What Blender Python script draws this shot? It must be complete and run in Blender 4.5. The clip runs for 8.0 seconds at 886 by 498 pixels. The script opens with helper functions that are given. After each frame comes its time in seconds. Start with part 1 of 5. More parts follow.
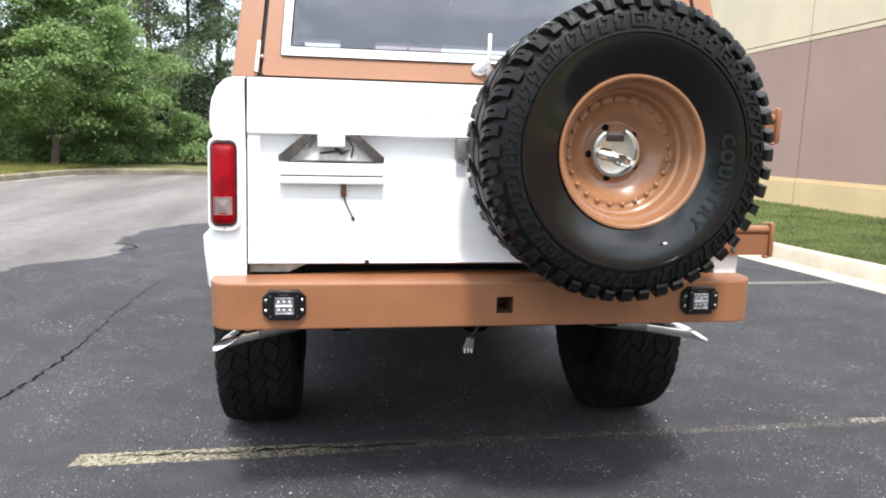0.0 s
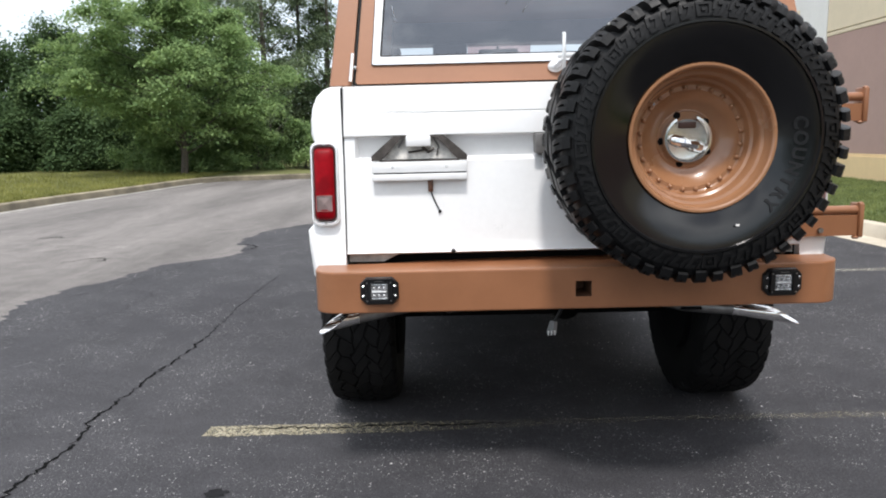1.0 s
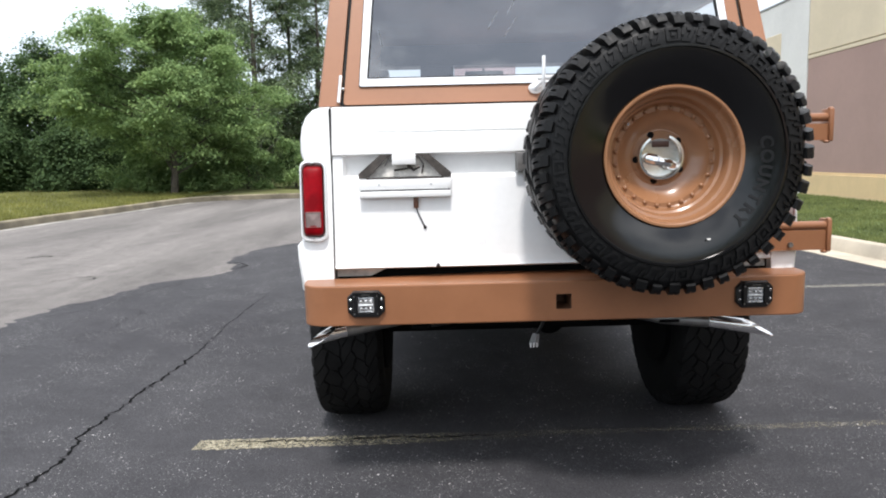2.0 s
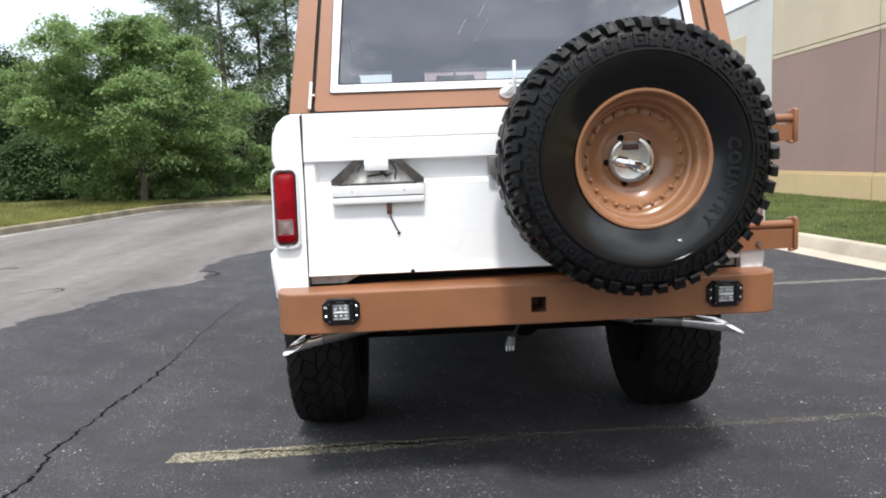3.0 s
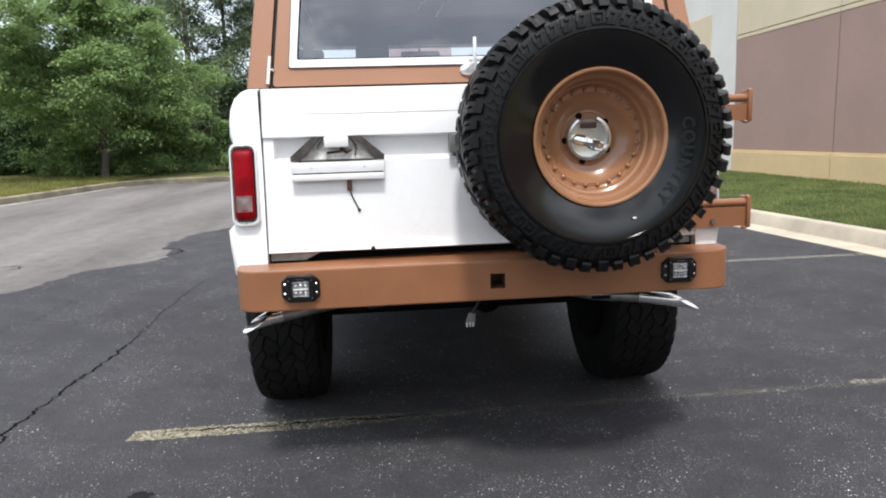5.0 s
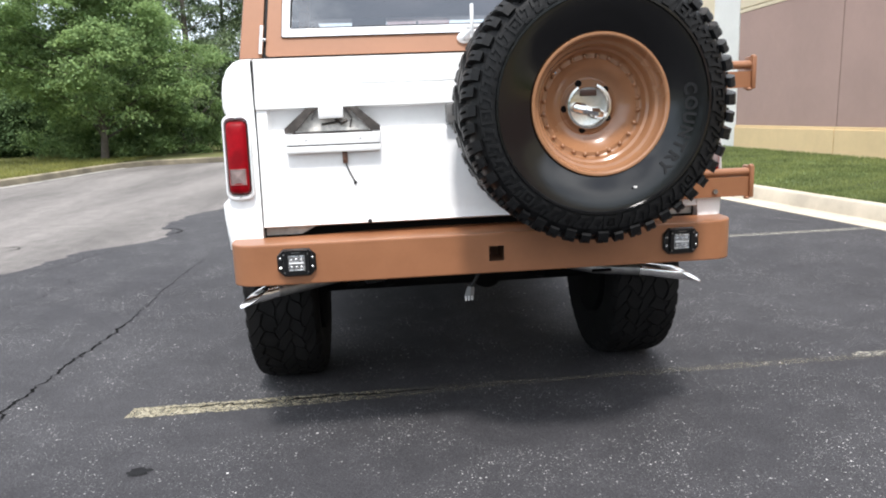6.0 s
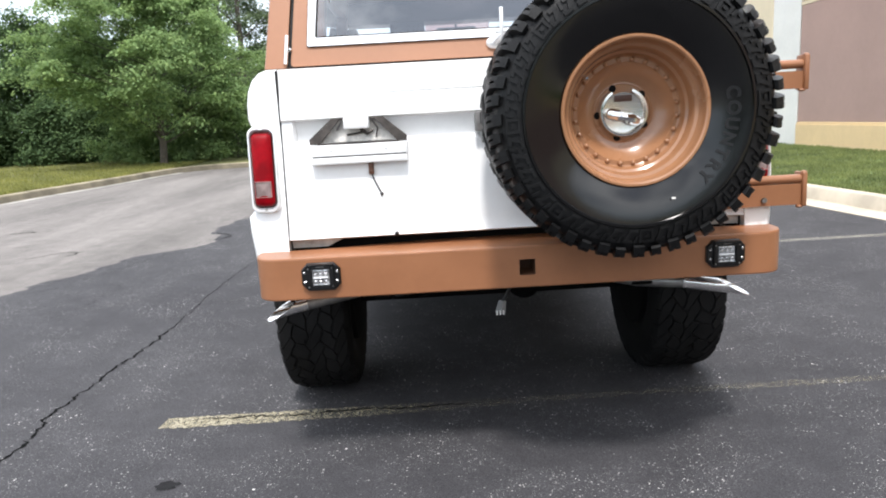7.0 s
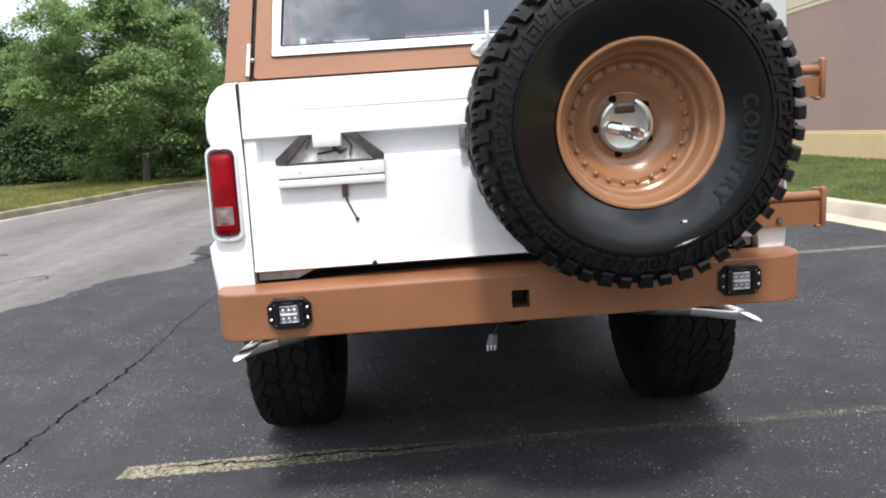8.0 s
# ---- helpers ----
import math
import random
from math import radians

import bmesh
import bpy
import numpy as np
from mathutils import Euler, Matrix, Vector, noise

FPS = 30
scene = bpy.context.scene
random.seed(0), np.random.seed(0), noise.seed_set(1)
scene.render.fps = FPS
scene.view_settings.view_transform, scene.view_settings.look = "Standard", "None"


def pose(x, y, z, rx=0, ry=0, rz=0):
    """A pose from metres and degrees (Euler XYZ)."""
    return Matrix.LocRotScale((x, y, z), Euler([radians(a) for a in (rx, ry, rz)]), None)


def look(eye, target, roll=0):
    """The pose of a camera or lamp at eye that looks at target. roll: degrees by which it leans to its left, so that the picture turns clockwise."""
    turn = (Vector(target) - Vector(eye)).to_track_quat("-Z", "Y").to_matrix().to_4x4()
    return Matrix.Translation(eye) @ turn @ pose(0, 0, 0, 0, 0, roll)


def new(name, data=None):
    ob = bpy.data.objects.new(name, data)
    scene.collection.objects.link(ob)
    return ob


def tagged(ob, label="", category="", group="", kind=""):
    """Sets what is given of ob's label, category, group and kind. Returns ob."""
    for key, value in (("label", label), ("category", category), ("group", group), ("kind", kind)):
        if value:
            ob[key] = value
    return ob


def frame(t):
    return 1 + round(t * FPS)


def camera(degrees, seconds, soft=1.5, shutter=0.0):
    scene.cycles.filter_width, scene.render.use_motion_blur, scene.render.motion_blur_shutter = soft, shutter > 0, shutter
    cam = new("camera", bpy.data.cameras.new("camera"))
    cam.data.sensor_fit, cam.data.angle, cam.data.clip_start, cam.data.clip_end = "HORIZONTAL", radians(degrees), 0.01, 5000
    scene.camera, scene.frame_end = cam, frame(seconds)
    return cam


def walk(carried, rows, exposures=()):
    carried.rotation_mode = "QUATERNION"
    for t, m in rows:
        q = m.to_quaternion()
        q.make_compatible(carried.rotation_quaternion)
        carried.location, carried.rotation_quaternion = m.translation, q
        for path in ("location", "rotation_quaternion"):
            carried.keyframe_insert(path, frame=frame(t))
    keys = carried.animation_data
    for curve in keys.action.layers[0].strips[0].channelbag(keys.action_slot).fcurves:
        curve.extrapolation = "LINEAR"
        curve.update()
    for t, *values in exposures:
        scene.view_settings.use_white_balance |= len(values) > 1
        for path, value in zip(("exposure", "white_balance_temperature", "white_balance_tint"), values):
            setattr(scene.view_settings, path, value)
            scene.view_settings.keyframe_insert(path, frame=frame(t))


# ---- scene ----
cam = camera(66.2, 8.0, soft=1.95)
PATH = [
    (0, (-0.477, -1.931, 1.159), (-0.176, 0.022, 0.848), 1.4),
    (0.2, (-0.483, -1.985, 1.167), (-0.258, -0.005, 0.994), 2.4),
    (0.3, (-0.491, -2.02, 1.177), (-0.317, -0.022, 1.032), 0.7),
    (0.4, (-0.485, -2.028, 1.18), (-0.337, -0.04, 1.027), -0.8),
    (0.5, (-0.476, -2.049, 1.197), (-0.368, -0.06, 1.011), -2.2),
    (0.7, (-0.454, -2.067, 1.169), (-0.446, -0.082, 0.924), -2.2),
    (1, (-0.415, -2.097, 1.161), (-0.428, -0.123, 0.839), -1.4),
    (1.2, (-0.424, -2.108, 1.152), (-0.522, -0.134, 0.834), -4.1),
    (1.5, (-0.416, -2.12, 1.149), (-0.579, -0.15, 0.846), -5.6),
    (1.8, (-0.415, -2.155, 1.15), (-0.459, -0.174, 0.866), -2.1),
    (2, (-0.396, -2.172, 1.156), (-0.38, -0.19, 0.89), -1.4),
    (2.2, (-0.399, -2.184, 1.162), (-0.312, -0.201, 0.917), -1.3),
    (3.3, (-0.385, -2.166, 1.162), (-0.284, -0.186, 0.9), -2.7),
    (3.5, (-0.373, -2.167, 1.162), (-0.247, -0.187, 0.912), -3.0),
    (4, (-0.379, -2.185, 1.163), (-0.235, -0.205, 0.923), -2.0),
    (4.5, (-0.382, -2.184, 1.168), (-0.211, -0.207, 0.917), -1.4),
    (5, (-0.363, -2.182, 1.161), (-0.187, -0.217, 0.834), -1.8),
    (5.2, (-0.363, -2.18, 1.145), (-0.179, -0.223, 0.774), -1.9),
    (6.3, (-0.325, -2.146, 1.13), (-0.183, -0.191, 0.734), -2.9),
    (6.5, (-0.296, -2.141, 1.141), (-0.215, -0.189, 0.71), -2.9),
    (6.8, (-0.291, -2.113, 1.143), (-0.279, -0.142, 0.754), -3.0),
    (7, (-0.266, -2.074, 1.152), (-0.25, -0.11, 0.776), -3.2),
    (7.2, (-0.28, -2.024, 1.149), (-0.233, -0.056, 0.774), -2.0),
    (7.5, (-0.268, -1.942, 1.169), (-0.183, 0.025, 0.819), -3.3),
    (8, (-0.245, -1.844, 1.159), (-0.193, 0.126, 0.817), -3.9),
]
EXPOSURES = [(0, 1.32), (0.2, 1.07), (0.5, 0.8), (1, 0.78), (1.6, 0.86), (2.1, 0.9), (3.3, 0.82), (5, 0.77), (5.5, 0.92), (6.3, 1.22), (6.7, 1.24), (7.0, 1.21), (7.5, 1.14), (8, 0.9)]
walk(cam, [(t, look(eye, target, roll)) for t, eye, target, roll in PATH], EXPOSURES)

# ---- light ----
SUN_UP, SUN_SIDE = 65.0, -2.5
world = bpy.data.worlds.new("sky")
scene.world = world
world.use_nodes = True
wn, wl = world.node_tree.nodes, world.node_tree.links
wn.clear()
w_out = wn.new("ShaderNodeOutputWorld")
w_bg = wn.new("ShaderNodeBackground")
w_sky = wn.new("ShaderNodeTexSky")
w_sky.sky_type = "NISHITA"
w_sky.sun_disc = False
w_sky.sun_elevation = radians(SUN_UP)
w_sky.sun_rotation = radians(180 + SUN_SIDE)
w_sky.dust_density = 2.0
w_co = wn.new("ShaderNodeTexCoord")
w_map = wn.new("ShaderNodeMapping")
w_map.inputs["Scale"].default_value = (1.0, 1.0, 2.2)
w_map.inputs["Location"].default_value = (0.3, 1.7, 0.4)
w_noise = wn.new("ShaderNodeTexNoise")
w_noise.inputs["Scale"].default_value = 3.4
w_noise.inputs["Detail"].default_value = 5.0
w_noise.inputs["Roughness"].default_value = 0.55
w_ramp = wn.new("ShaderNodeValToRGB")
w_ramp.color_ramp.elements[0].position, w_ramp.color_ramp.elements[0].color = 0.43, (4.7, 5.1, 6.0, 1)
w_ramp.color_ramp.elements[1].position, w_ramp.color_ramp.elements[1].color = 0.58, (13.0, 13.3, 13.8, 1)
w_cover = wn.new("ShaderNodeValToRGB")
w_cover.color_ramp.elements[0].position, w_cover.color_ramp.elements[0].color = 0.26, (0.45, 0.45, 0.45, 1)
w_cover.color_ramp.elements[1].position, w_cover.color_ramp.elements[1].color = 0.42, (1, 1, 1, 1)
w_mix = wn.new("ShaderNodeMixRGB")
wl.new(w_co.outputs["Generated"], w_map.inputs["Vector"])
wl.new(w_map.outputs["Vector"], w_noise.inputs["Vector"])
wl.new(w_noise.outputs["Fac"], w_ramp.inputs["Fac"])
wl.new(w_noise.outputs["Fac"], w_cover.inputs["Fac"])
wl.new(w_cover.outputs["Color"], w_mix.inputs["Fac"])
wl.new(w_sky.outputs["Color"], w_mix.inputs["Color1"])
wl.new(w_ramp.outputs["Color"], w_mix.inputs["Color2"])
# pale haze low over the horizon all round
w_sep = wn.new("ShaderNodeSeparateXYZ")
w_haze = wn.new("ShaderNodeMapRange")
w_haze.inputs["From Min"].default_value, w_haze.inputs["From Max"].default_value = 0.22, 0.46
w_haze.inputs["To Min"].default_value, w_haze.inputs["To Max"].default_value = 0.9, 0.0
w_low = wn.new("ShaderNodeMixRGB")
w_low.inputs["Color2"].default_value = (5.6, 6.5, 7.4, 1)
wl.new(w_co.outputs["Generated"], w_sep.inputs["Vector"])
wl.new(w_sep.outputs["Z"], w_haze.inputs["Value"])
wl.new(w_haze.outputs["Result"], w_low.inputs["Fac"])
wl.new(w_mix.outputs["Color"], w_low.inputs["Color1"])
wl.new(w_low.outputs["Color"], w_bg.inputs["Color"])
w_bg.inputs["Strength"].default_value = 0.106
wl.new(w_bg.outputs["Background"], w_out.inputs["Surface"])

sun = new("sun", bpy.data.lights.new("sun", "SUN"))
sun.data.energy, sun.data.angle, sun.data.color = 1.9, radians(7), (1.0, 0.962, 0.935)
sun.matrix_basis = pose(0, -10, 20, 90 - SUN_UP, 0, SUN_SIDE)

# ---- materials ----


def material(name, rough=0.5, metal=0.0):
    m = bpy.data.materials.new(name)
    m.use_nodes = True
    b = m.node_tree.nodes["Principled BSDF"]
    b.inputs["Roughness"].default_value, b.inputs["Metallic"].default_value = rough, metal
    return m, m.node_tree.nodes, m.node_tree.links, b


def noise_tex(nodes, links, scale, detail=4.0, rough=0.6, stretch=(1, 1, 1), coords="Object"):
    co = nodes.new("ShaderNodeTexCoord")
    mp = nodes.new("ShaderNodeMapping")
    mp.inputs["Scale"].default_value = stretch
    tx = nodes.new("ShaderNodeTexNoise")
    tx.inputs["Scale"].default_value, tx.inputs["Detail"].default_value = scale, detail
    tx.inputs["Roughness"].default_value = rough
    links.new(co.outputs[coords], mp.inputs["Vector"])
    links.new(mp.outputs["Vector"], tx.inputs["Vector"])
    return tx.outputs["Fac"]


def ramp(nodes, links, fac, stops):
    r = nodes.new("ShaderNodeValToRGB")
    while len(r.color_ramp.elements) < len(stops):
        r.color_ramp.elements.new(0.5)
    for e, (p, c) in zip(r.color_ramp.elements, stops):
        e.position = p
        e.color = (*c, 1) if len(c) == 3 else c
    links.new(fac, r.inputs["Fac"])
    return r.outputs["Color"]


def mixed(nodes, links, fac, a, b, mode="MIX"):
    m = nodes.new("ShaderNodeMixRGB")
    m.blend_type = mode
    for sock, v in (("Fac", fac), ("Color1", a), ("Color2", b)):
        if isinstance(v, (int, float)):
            m.inputs[sock].default_value = v
        elif isinstance(v, tuple):
            m.inputs[sock].default_value = (*v, 1)
        else:
            links.new(v, m.inputs[sock])
    return m.outputs["Color"]


def bumped(nodes, links, b, height, strength, distance):
    bp = nodes.new("ShaderNodeBump")
    bp.inputs["Strength"].default_value, bp.inputs["Distance"].default_value = strength, distance
    links.new(height, bp.inputs["Height"])
    links.new(bp.outputs["Normal"], b.inputs["Normal"])


def simple(name, color, rough=0.5, metal=0.0, vary=0.12, scale=6.0, fine=0.0, coat=0.0, fine_scale=180.0):
    """A paint, plastic or metal with a little unevenness at two scales."""
    m, n, l, b = material(name, rough, metal)
    lo = tuple(c * (1 - vary) for c in color)
    hi = tuple(min(1, c * (1 + vary)) for c in color)
    big = noise_tex(n, l, scale, 5)
    small = noise_tex(n, l, scale * 14, 3)
    c1 = ramp(n, l, big, [(0.35, lo), (0.65, hi)])
    c2 = ramp(n, l, small, [(0.3, (0.965, 0.965, 0.965)), (0.7, (1.0, 1.0, 1.0))])
    l.new(mixed(n, l, 1.0, c1, c2, "MULTIPLY"), b.inputs["Base Color"])
    rr = ramp(n, l, big, [(0.3, (max(0.02, rough - 0.06),) * 3), (0.7, (min(1, rough + 0.06),) * 3)])
    l.new(rr, b.inputs["Roughness"])
    if fine:
        bumped(n, l, b, noise_tex(n, l, fine_scale, 3), fine, 0.002)
    if coat:
        b.inputs["Coat Weight"].default_value = coat
        b.inputs["Coat Roughness"].default_value = 0.06
    return m


WHITE = simple("white_paint", (0.87, 0.87, 0.865), 0.32, vary=0.012, scale=3, coat=0.5)
COPPER = simple("copper_paint", (0.288, 0.122, 0.056), 0.38, vary=0.08, scale=5, fine=0.16, fine_scale=260)
TOP_COPPER = simple("hardtop_copper", (0.318, 0.143, 0.072), 0.46, vary=0.06, scale=4, fine=0.12, fine_scale=300)
COPPER_GLOSS = simple("copper_gloss", (0.300, 0.144, 0.070), 0.25, vary=0.05, scale=3, coat=0.4)
RUBBER = simple("tyre_rubber", (0.0058, 0.0059, 0.0063), 0.48, vary=0.3, scale=9, fine=0.2, fine_scale=320)
ROAD_RUBBER = simple("road_worn_rubber", (0.0095, 0.0092, 0.0092), 0.7, vary=0.3, scale=9, fine=0.3, fine_scale=150)
ROAD_RUBBER.node_tree.nodes["Principled BSDF"].inputs["Specular IOR Level"].default_value = 0.12
SIDEWALL = simple("dressed_rubber", (0.0016, 0.0016, 0.0019), 0.15, vary=0.3, scale=7, fine=0.05, fine_scale=46)
CHROME = simple("chrome", (0.78, 0.77, 0.75), 0.09, metal=1.0, vary=0.05, scale=20)
STEEL = simple("dull_steel", (0.35, 0.34, 0.33), 0.38, metal=1.0, vary=0.2, scale=25)
TRIM = simple("bright_trim", (0.85, 0.85, 0.85), 0.22, metal=0.35, vary=0.03, scale=10)
BLACK = simple("black_plastic", (0.004, 0.004, 0.0045), 0.34, vary=0.15, scale=20, fine=0.1)
UNDER = simple("underbody_black", (0.004, 0.004, 0.004), 0.85, vary=0.35, scale=12, fine=0.4, fine_scale=90)
UNDER.node_tree.nodes["Principled BSDF"].inputs["Specular IOR Level"].default_value = 0.15
RUBBER.node_tree.nodes["Principled BSDF"].inputs["Specular IOR Level"].default_value = 0.26
SIDEWALL.node_tree.nodes["Principled BSDF"].inputs["Specular IOR Level"].default_value = 0.55
CAP_METAL = simple("cap_metal", (0.74, 0.72, 0.68), 0.2, metal=1.0, vary=0.08, scale=22)
GAP = simple("seal_rubber", (0.01, 0.01, 0.01), 0.8, vary=0.2)
BRACKET = simple("bare_bracket", (0.088, 0.076, 0.068), 0.5, metal=0.4, vary=0.3, scale=40)
EXHAUST = simple("exhaust_steel", (0.36, 0.35, 0.34), 0.38, metal=0.9, vary=0.25, scale=18)
TIP = simple("polished_tip", (0.86, 0.85, 0.84), 0.13, metal=1.0, vary=0.1, scale=20)
OIL = simple("oil_soaked_asphalt", (0.014, 0.014, 0.015), 0.7, vary=0.4, scale=40, fine=0.5, fine_scale=130)
OIL.node_tree.nodes["Principled BSDF"].inputs["Specular IOR Level"].default_value = 0.08
LETTER = simple("matte_moulded_rubber", (0.0055, 0.0055, 0.006), 0.45, vary=0.2, scale=30)
LETTER.node_tree.nodes["Principled BSDF"].inputs["Specular IOR Level"].default_value = 0.35
LAMP_GLOSS = simple("glossy_black_cast", (0.004, 0.004, 0.0045), 0.12, vary=0.1, scale=30)
HANDLE = simple("worn_grey_paint", (0.15, 0.145, 0.14), 0.45, vary=0.2, scale=30)
BROWN = simple("brown_connector", (0.13, 0.06, 0.035), 0.5, vary=0.3, scale=60)
INTERIOR = simple("cabin_vinyl", (0.03, 0.028, 0.027), 0.6, vary=0.2, scale=10)
CREAM = simple("wall_beige", (0.7729, 0.6535, 0.4773), 0.85, vary=0.05, scale=1.2, fine=0.4, fine_scale=60)
CREAM_BASE = simple("wall_base_tan", (0.78, 0.575, 0.325), 0.85, vary=0.06, scale=1.2, fine=0.4, fine_scale=60)
MAUVE = simple("wall_mauve", (0.43, 0.288, 0.25), 0.85, vary=0.05, scale=0.9, fine=0.4, fine_scale=60)
OFFWHITE = simple("wall_offwhite", (0.8184, 0.7956, 0.7615), 0.85, vary=0.04, scale=1.0, fine=0.4, fine_scale=60)
JOINT = simple("joint_sealant", (0.129, 0.0946, 0.0817), 0.9)
BARK = simple("bark", (0.086, 0.0731, 0.05848), 0.9, vary=0.35, scale=7, fine=0.9, fine_scale=40)


def make_glass(name, tint, rough=0.0, ior=1.5):
    m, n, l, b = material(name, rough)
    n.remove(b)
    out = n["Material Output"]
    gl, tr, fr, mx = (n.new("ShaderNodeBsdfGlossy"), n.new("ShaderNodeBsdfTransparent"), n.new("ShaderNodeFresnel"), n.new("ShaderNodeMixShader"))
    gl.inputs["Roughness"].default_value = 0.015
    gl.inputs["Color"].default_value = (0.92, 0.96, 1.0, 1)
    tr.inputs["Color"].default_value = (*tint, 1)
    fr.inputs["IOR"].default_value = ior
    l.new(fr.outputs["Fac"], mx.inputs["Fac"])
    l.new(tr.outputs["BSDF"], mx.inputs[1])
    l.new(gl.outputs["BSDF"], mx.inputs[2])
    l.new(mx.outputs["Shader"], out.inputs["Surface"])
    return m


GLASS = make_glass("tinted_glass", (0.82, 0.82, 0.82), ior=2.75)
CLEAR = make_glass("clear_glass", (0.86, 0.88, 0.88))


def make_lens(name, color, rough):
    m, n, l, b = material(name, rough)
    b.inputs["Base Color"].default_value = (*color, 1)
    b.inputs["Specular IOR Level"].default_value = 0.3
    co = n.new("ShaderNodeTexCoord")
    wv = n.new("ShaderNodeTexWave")
    wv.inputs["Scale"].default_value = 45
    wv.bands_direction = "X"
    l.new(co.outputs["Object"], wv.inputs["Vector"])
    shade = ramp(n, l, noise_tex(n, l, 14, 3), [(0.35, tuple(c * 0.7 for c in color)), (0.65, tuple(min(1, c * 1.25) for c in color))])
    l.new(shade, b.inputs["Base Color"])
    bumped(n, l, b, wv.outputs["Fac"], 0.1, 0.002)
    return m


FILM = make_glass("pink_film", (0.8, 0.66, 0.64))
SMEAR = make_glass("smear", (0.92, 0.92, 0.92), ior=1.55)
SMEAR.node_tree.nodes["Glossy BSDF"].inputs["Roughness"].default_value = 0.7
RED = make_lens("red_lens", (0.25, 0.0012, 0.006), 0.42)
RED.node_tree.nodes["Principled BSDF"].inputs["Specular IOR Level"].default_value = 0.12
SMOKE = make_lens("reverse_lens", (0.30, 0.23, 0.22), 0.2)
# darker red, the shade at the lens's deep edge put into colour
LENS_DARK = make_lens("lens_dark_edge", (0.07, 0.002, 0.003), 0.4)
LENS_EDGE = make_lens("lens_edge", (0.55, 0.30, 0.29), 0.25)


def make_asphalt(name, dark, light, speck, stretch=(1, 1, 1), blotch=0.5):
    """Bitumen with pale stones showing through, wear streaks and a pitted surface."""
    m, n, l, b = material(name, 0.85)
    b.inputs["Specular IOR Level"].default_value = 0.25
    co = n.new("ShaderNodeTexCoord")
    big = noise_tex(n, l, 0.55, 6, 0.6, stretch)
    mid = noise_tex(n, l, 5.0, 5, 0.65)
    fine = noise_tex(n, l, 210.0, 2, 0.7)
    base = ramp(n, l, big, [(0.3, dark), (0.72, light)])
    base = mixed(n, l, blotch, base, ramp(n, l, mid, [(0.3, (0.62, 0.62, 0.62)), (0.7, (1.25, 1.25, 1.25))]), "MULTIPLY")
    base = mixed(n, l, 1.0, base, ramp(n, l, fine, [(0.3, (0.42, 0.42, 0.42)), (0.7, (1.58, 1.58, 1.6))]), "MULTIPLY")
    patchy = ramp(n, l, noise_tex(n, l, 2.6, 7, 0.7), [(0.44, (0.05, 0.05, 0.05)), (0.60, (1, 1, 1))])
    for scale, cut, share, dull in ((210.0, 0.30, 1.6, 0.45), (105.0, 0.25, 0.9, 0.8), (56.0, 0.17, 0.5, 1.0), (33.0, 0.125, 0.3, 1.0)):
        vo = n.new("ShaderNodeTexVoronoi")
        vo.inputs["Scale"].default_value = scale
        l.new(co.outputs["Object"], vo.inputs["Vector"])
        dot = ramp(n, l, vo.outputs["Distance"], [(cut, (1, 1, 1)), (cut + 0.06, (0, 0, 0))])
        sep = n.new("ShaderNodeSeparateColor")
        l.new(vo.outputs["Color"], sep.inputs["Color"])
        pick = ramp(n, l, sep.outputs["Red"], [(1 - speck * share, (0, 0, 0)), (min(1.0, 1 - speck * share + 0.02), (1, 1, 1))])
        mask = mixed(n, l, 1.0, mixed(n, l, 1.0, dot, pick, "MULTIPLY"), patchy, "MULTIPLY")
        stone = ramp(n, l, sep.outputs["Green"], [(0.0, (0.13 * dull,) * 3), (0.5, (0.36 * dull, 0.355 * dull, 0.35 * dull)), (1.0, (0.85 * dull, 0.83 * dull, 0.80 * dull))])
        base = mixed(n, l, mask, base, stone)
    l.new(base, b.inputs["Base Color"])
    bumped(n, l, b, noise_tex(n, l, 130, 4, 0.7), 0.55, 0.006)
    return m


SEAL = make_asphalt("sealed_asphalt", (0.03479, 0.03423, 0.03759), (0.05399, 0.05319, 0.05679), 0.2)
OLD = make_asphalt("old_asphalt", (0.100, 0.092, 0.086), (0.232, 0.214, 0.199), 0.1, (1.5, 0.22, 1), 0.55)
TAR = simple("crack_tar", (0.007, 0.007, 0.007), 0.95, vary=0.3)
TAR.node_tree.nodes["Principled BSDF"].inputs["Specular IOR Level"].default_value = 0.05
# left kerb: shade on its face and sun on its top, put into the colours
KERB_SHADED = simple("shaded_kerb_concrete", (0.129, 0.1101, 0.0774), 0.9, vary=0.4, scale=1.6, fine=0.6, fine_scale=120)
KERB_SUNLIT = simple("sunlit_kerb_top", (0.25, 0.215, 0.15), 0.9, vary=0.4, scale=1.6, fine=0.6, fine_scale=120)
CONCRETE = simple("kerb_concrete", (0.47, 0.412, 0.325), 0.9, vary=0.16, scale=2.2, fine=0.6, fine_scale=120)
SOIL = simple("soil", (0.0774, 0.0731, 0.0344), 0.95, vary=0.4, scale=1.2, fine=0.8, fine_scale=30)
TURF = simple("turf", (0.078, 0.108, 0.034), 0.95, vary=0.4, scale=0.9, fine=0.8, fine_scale=30)
TURF_DRY = simple("dry_turf", (0.1376, 0.1419, 0.043), 0.95, vary=0.35, scale=0.7, fine=0.8, fine_scale=30)


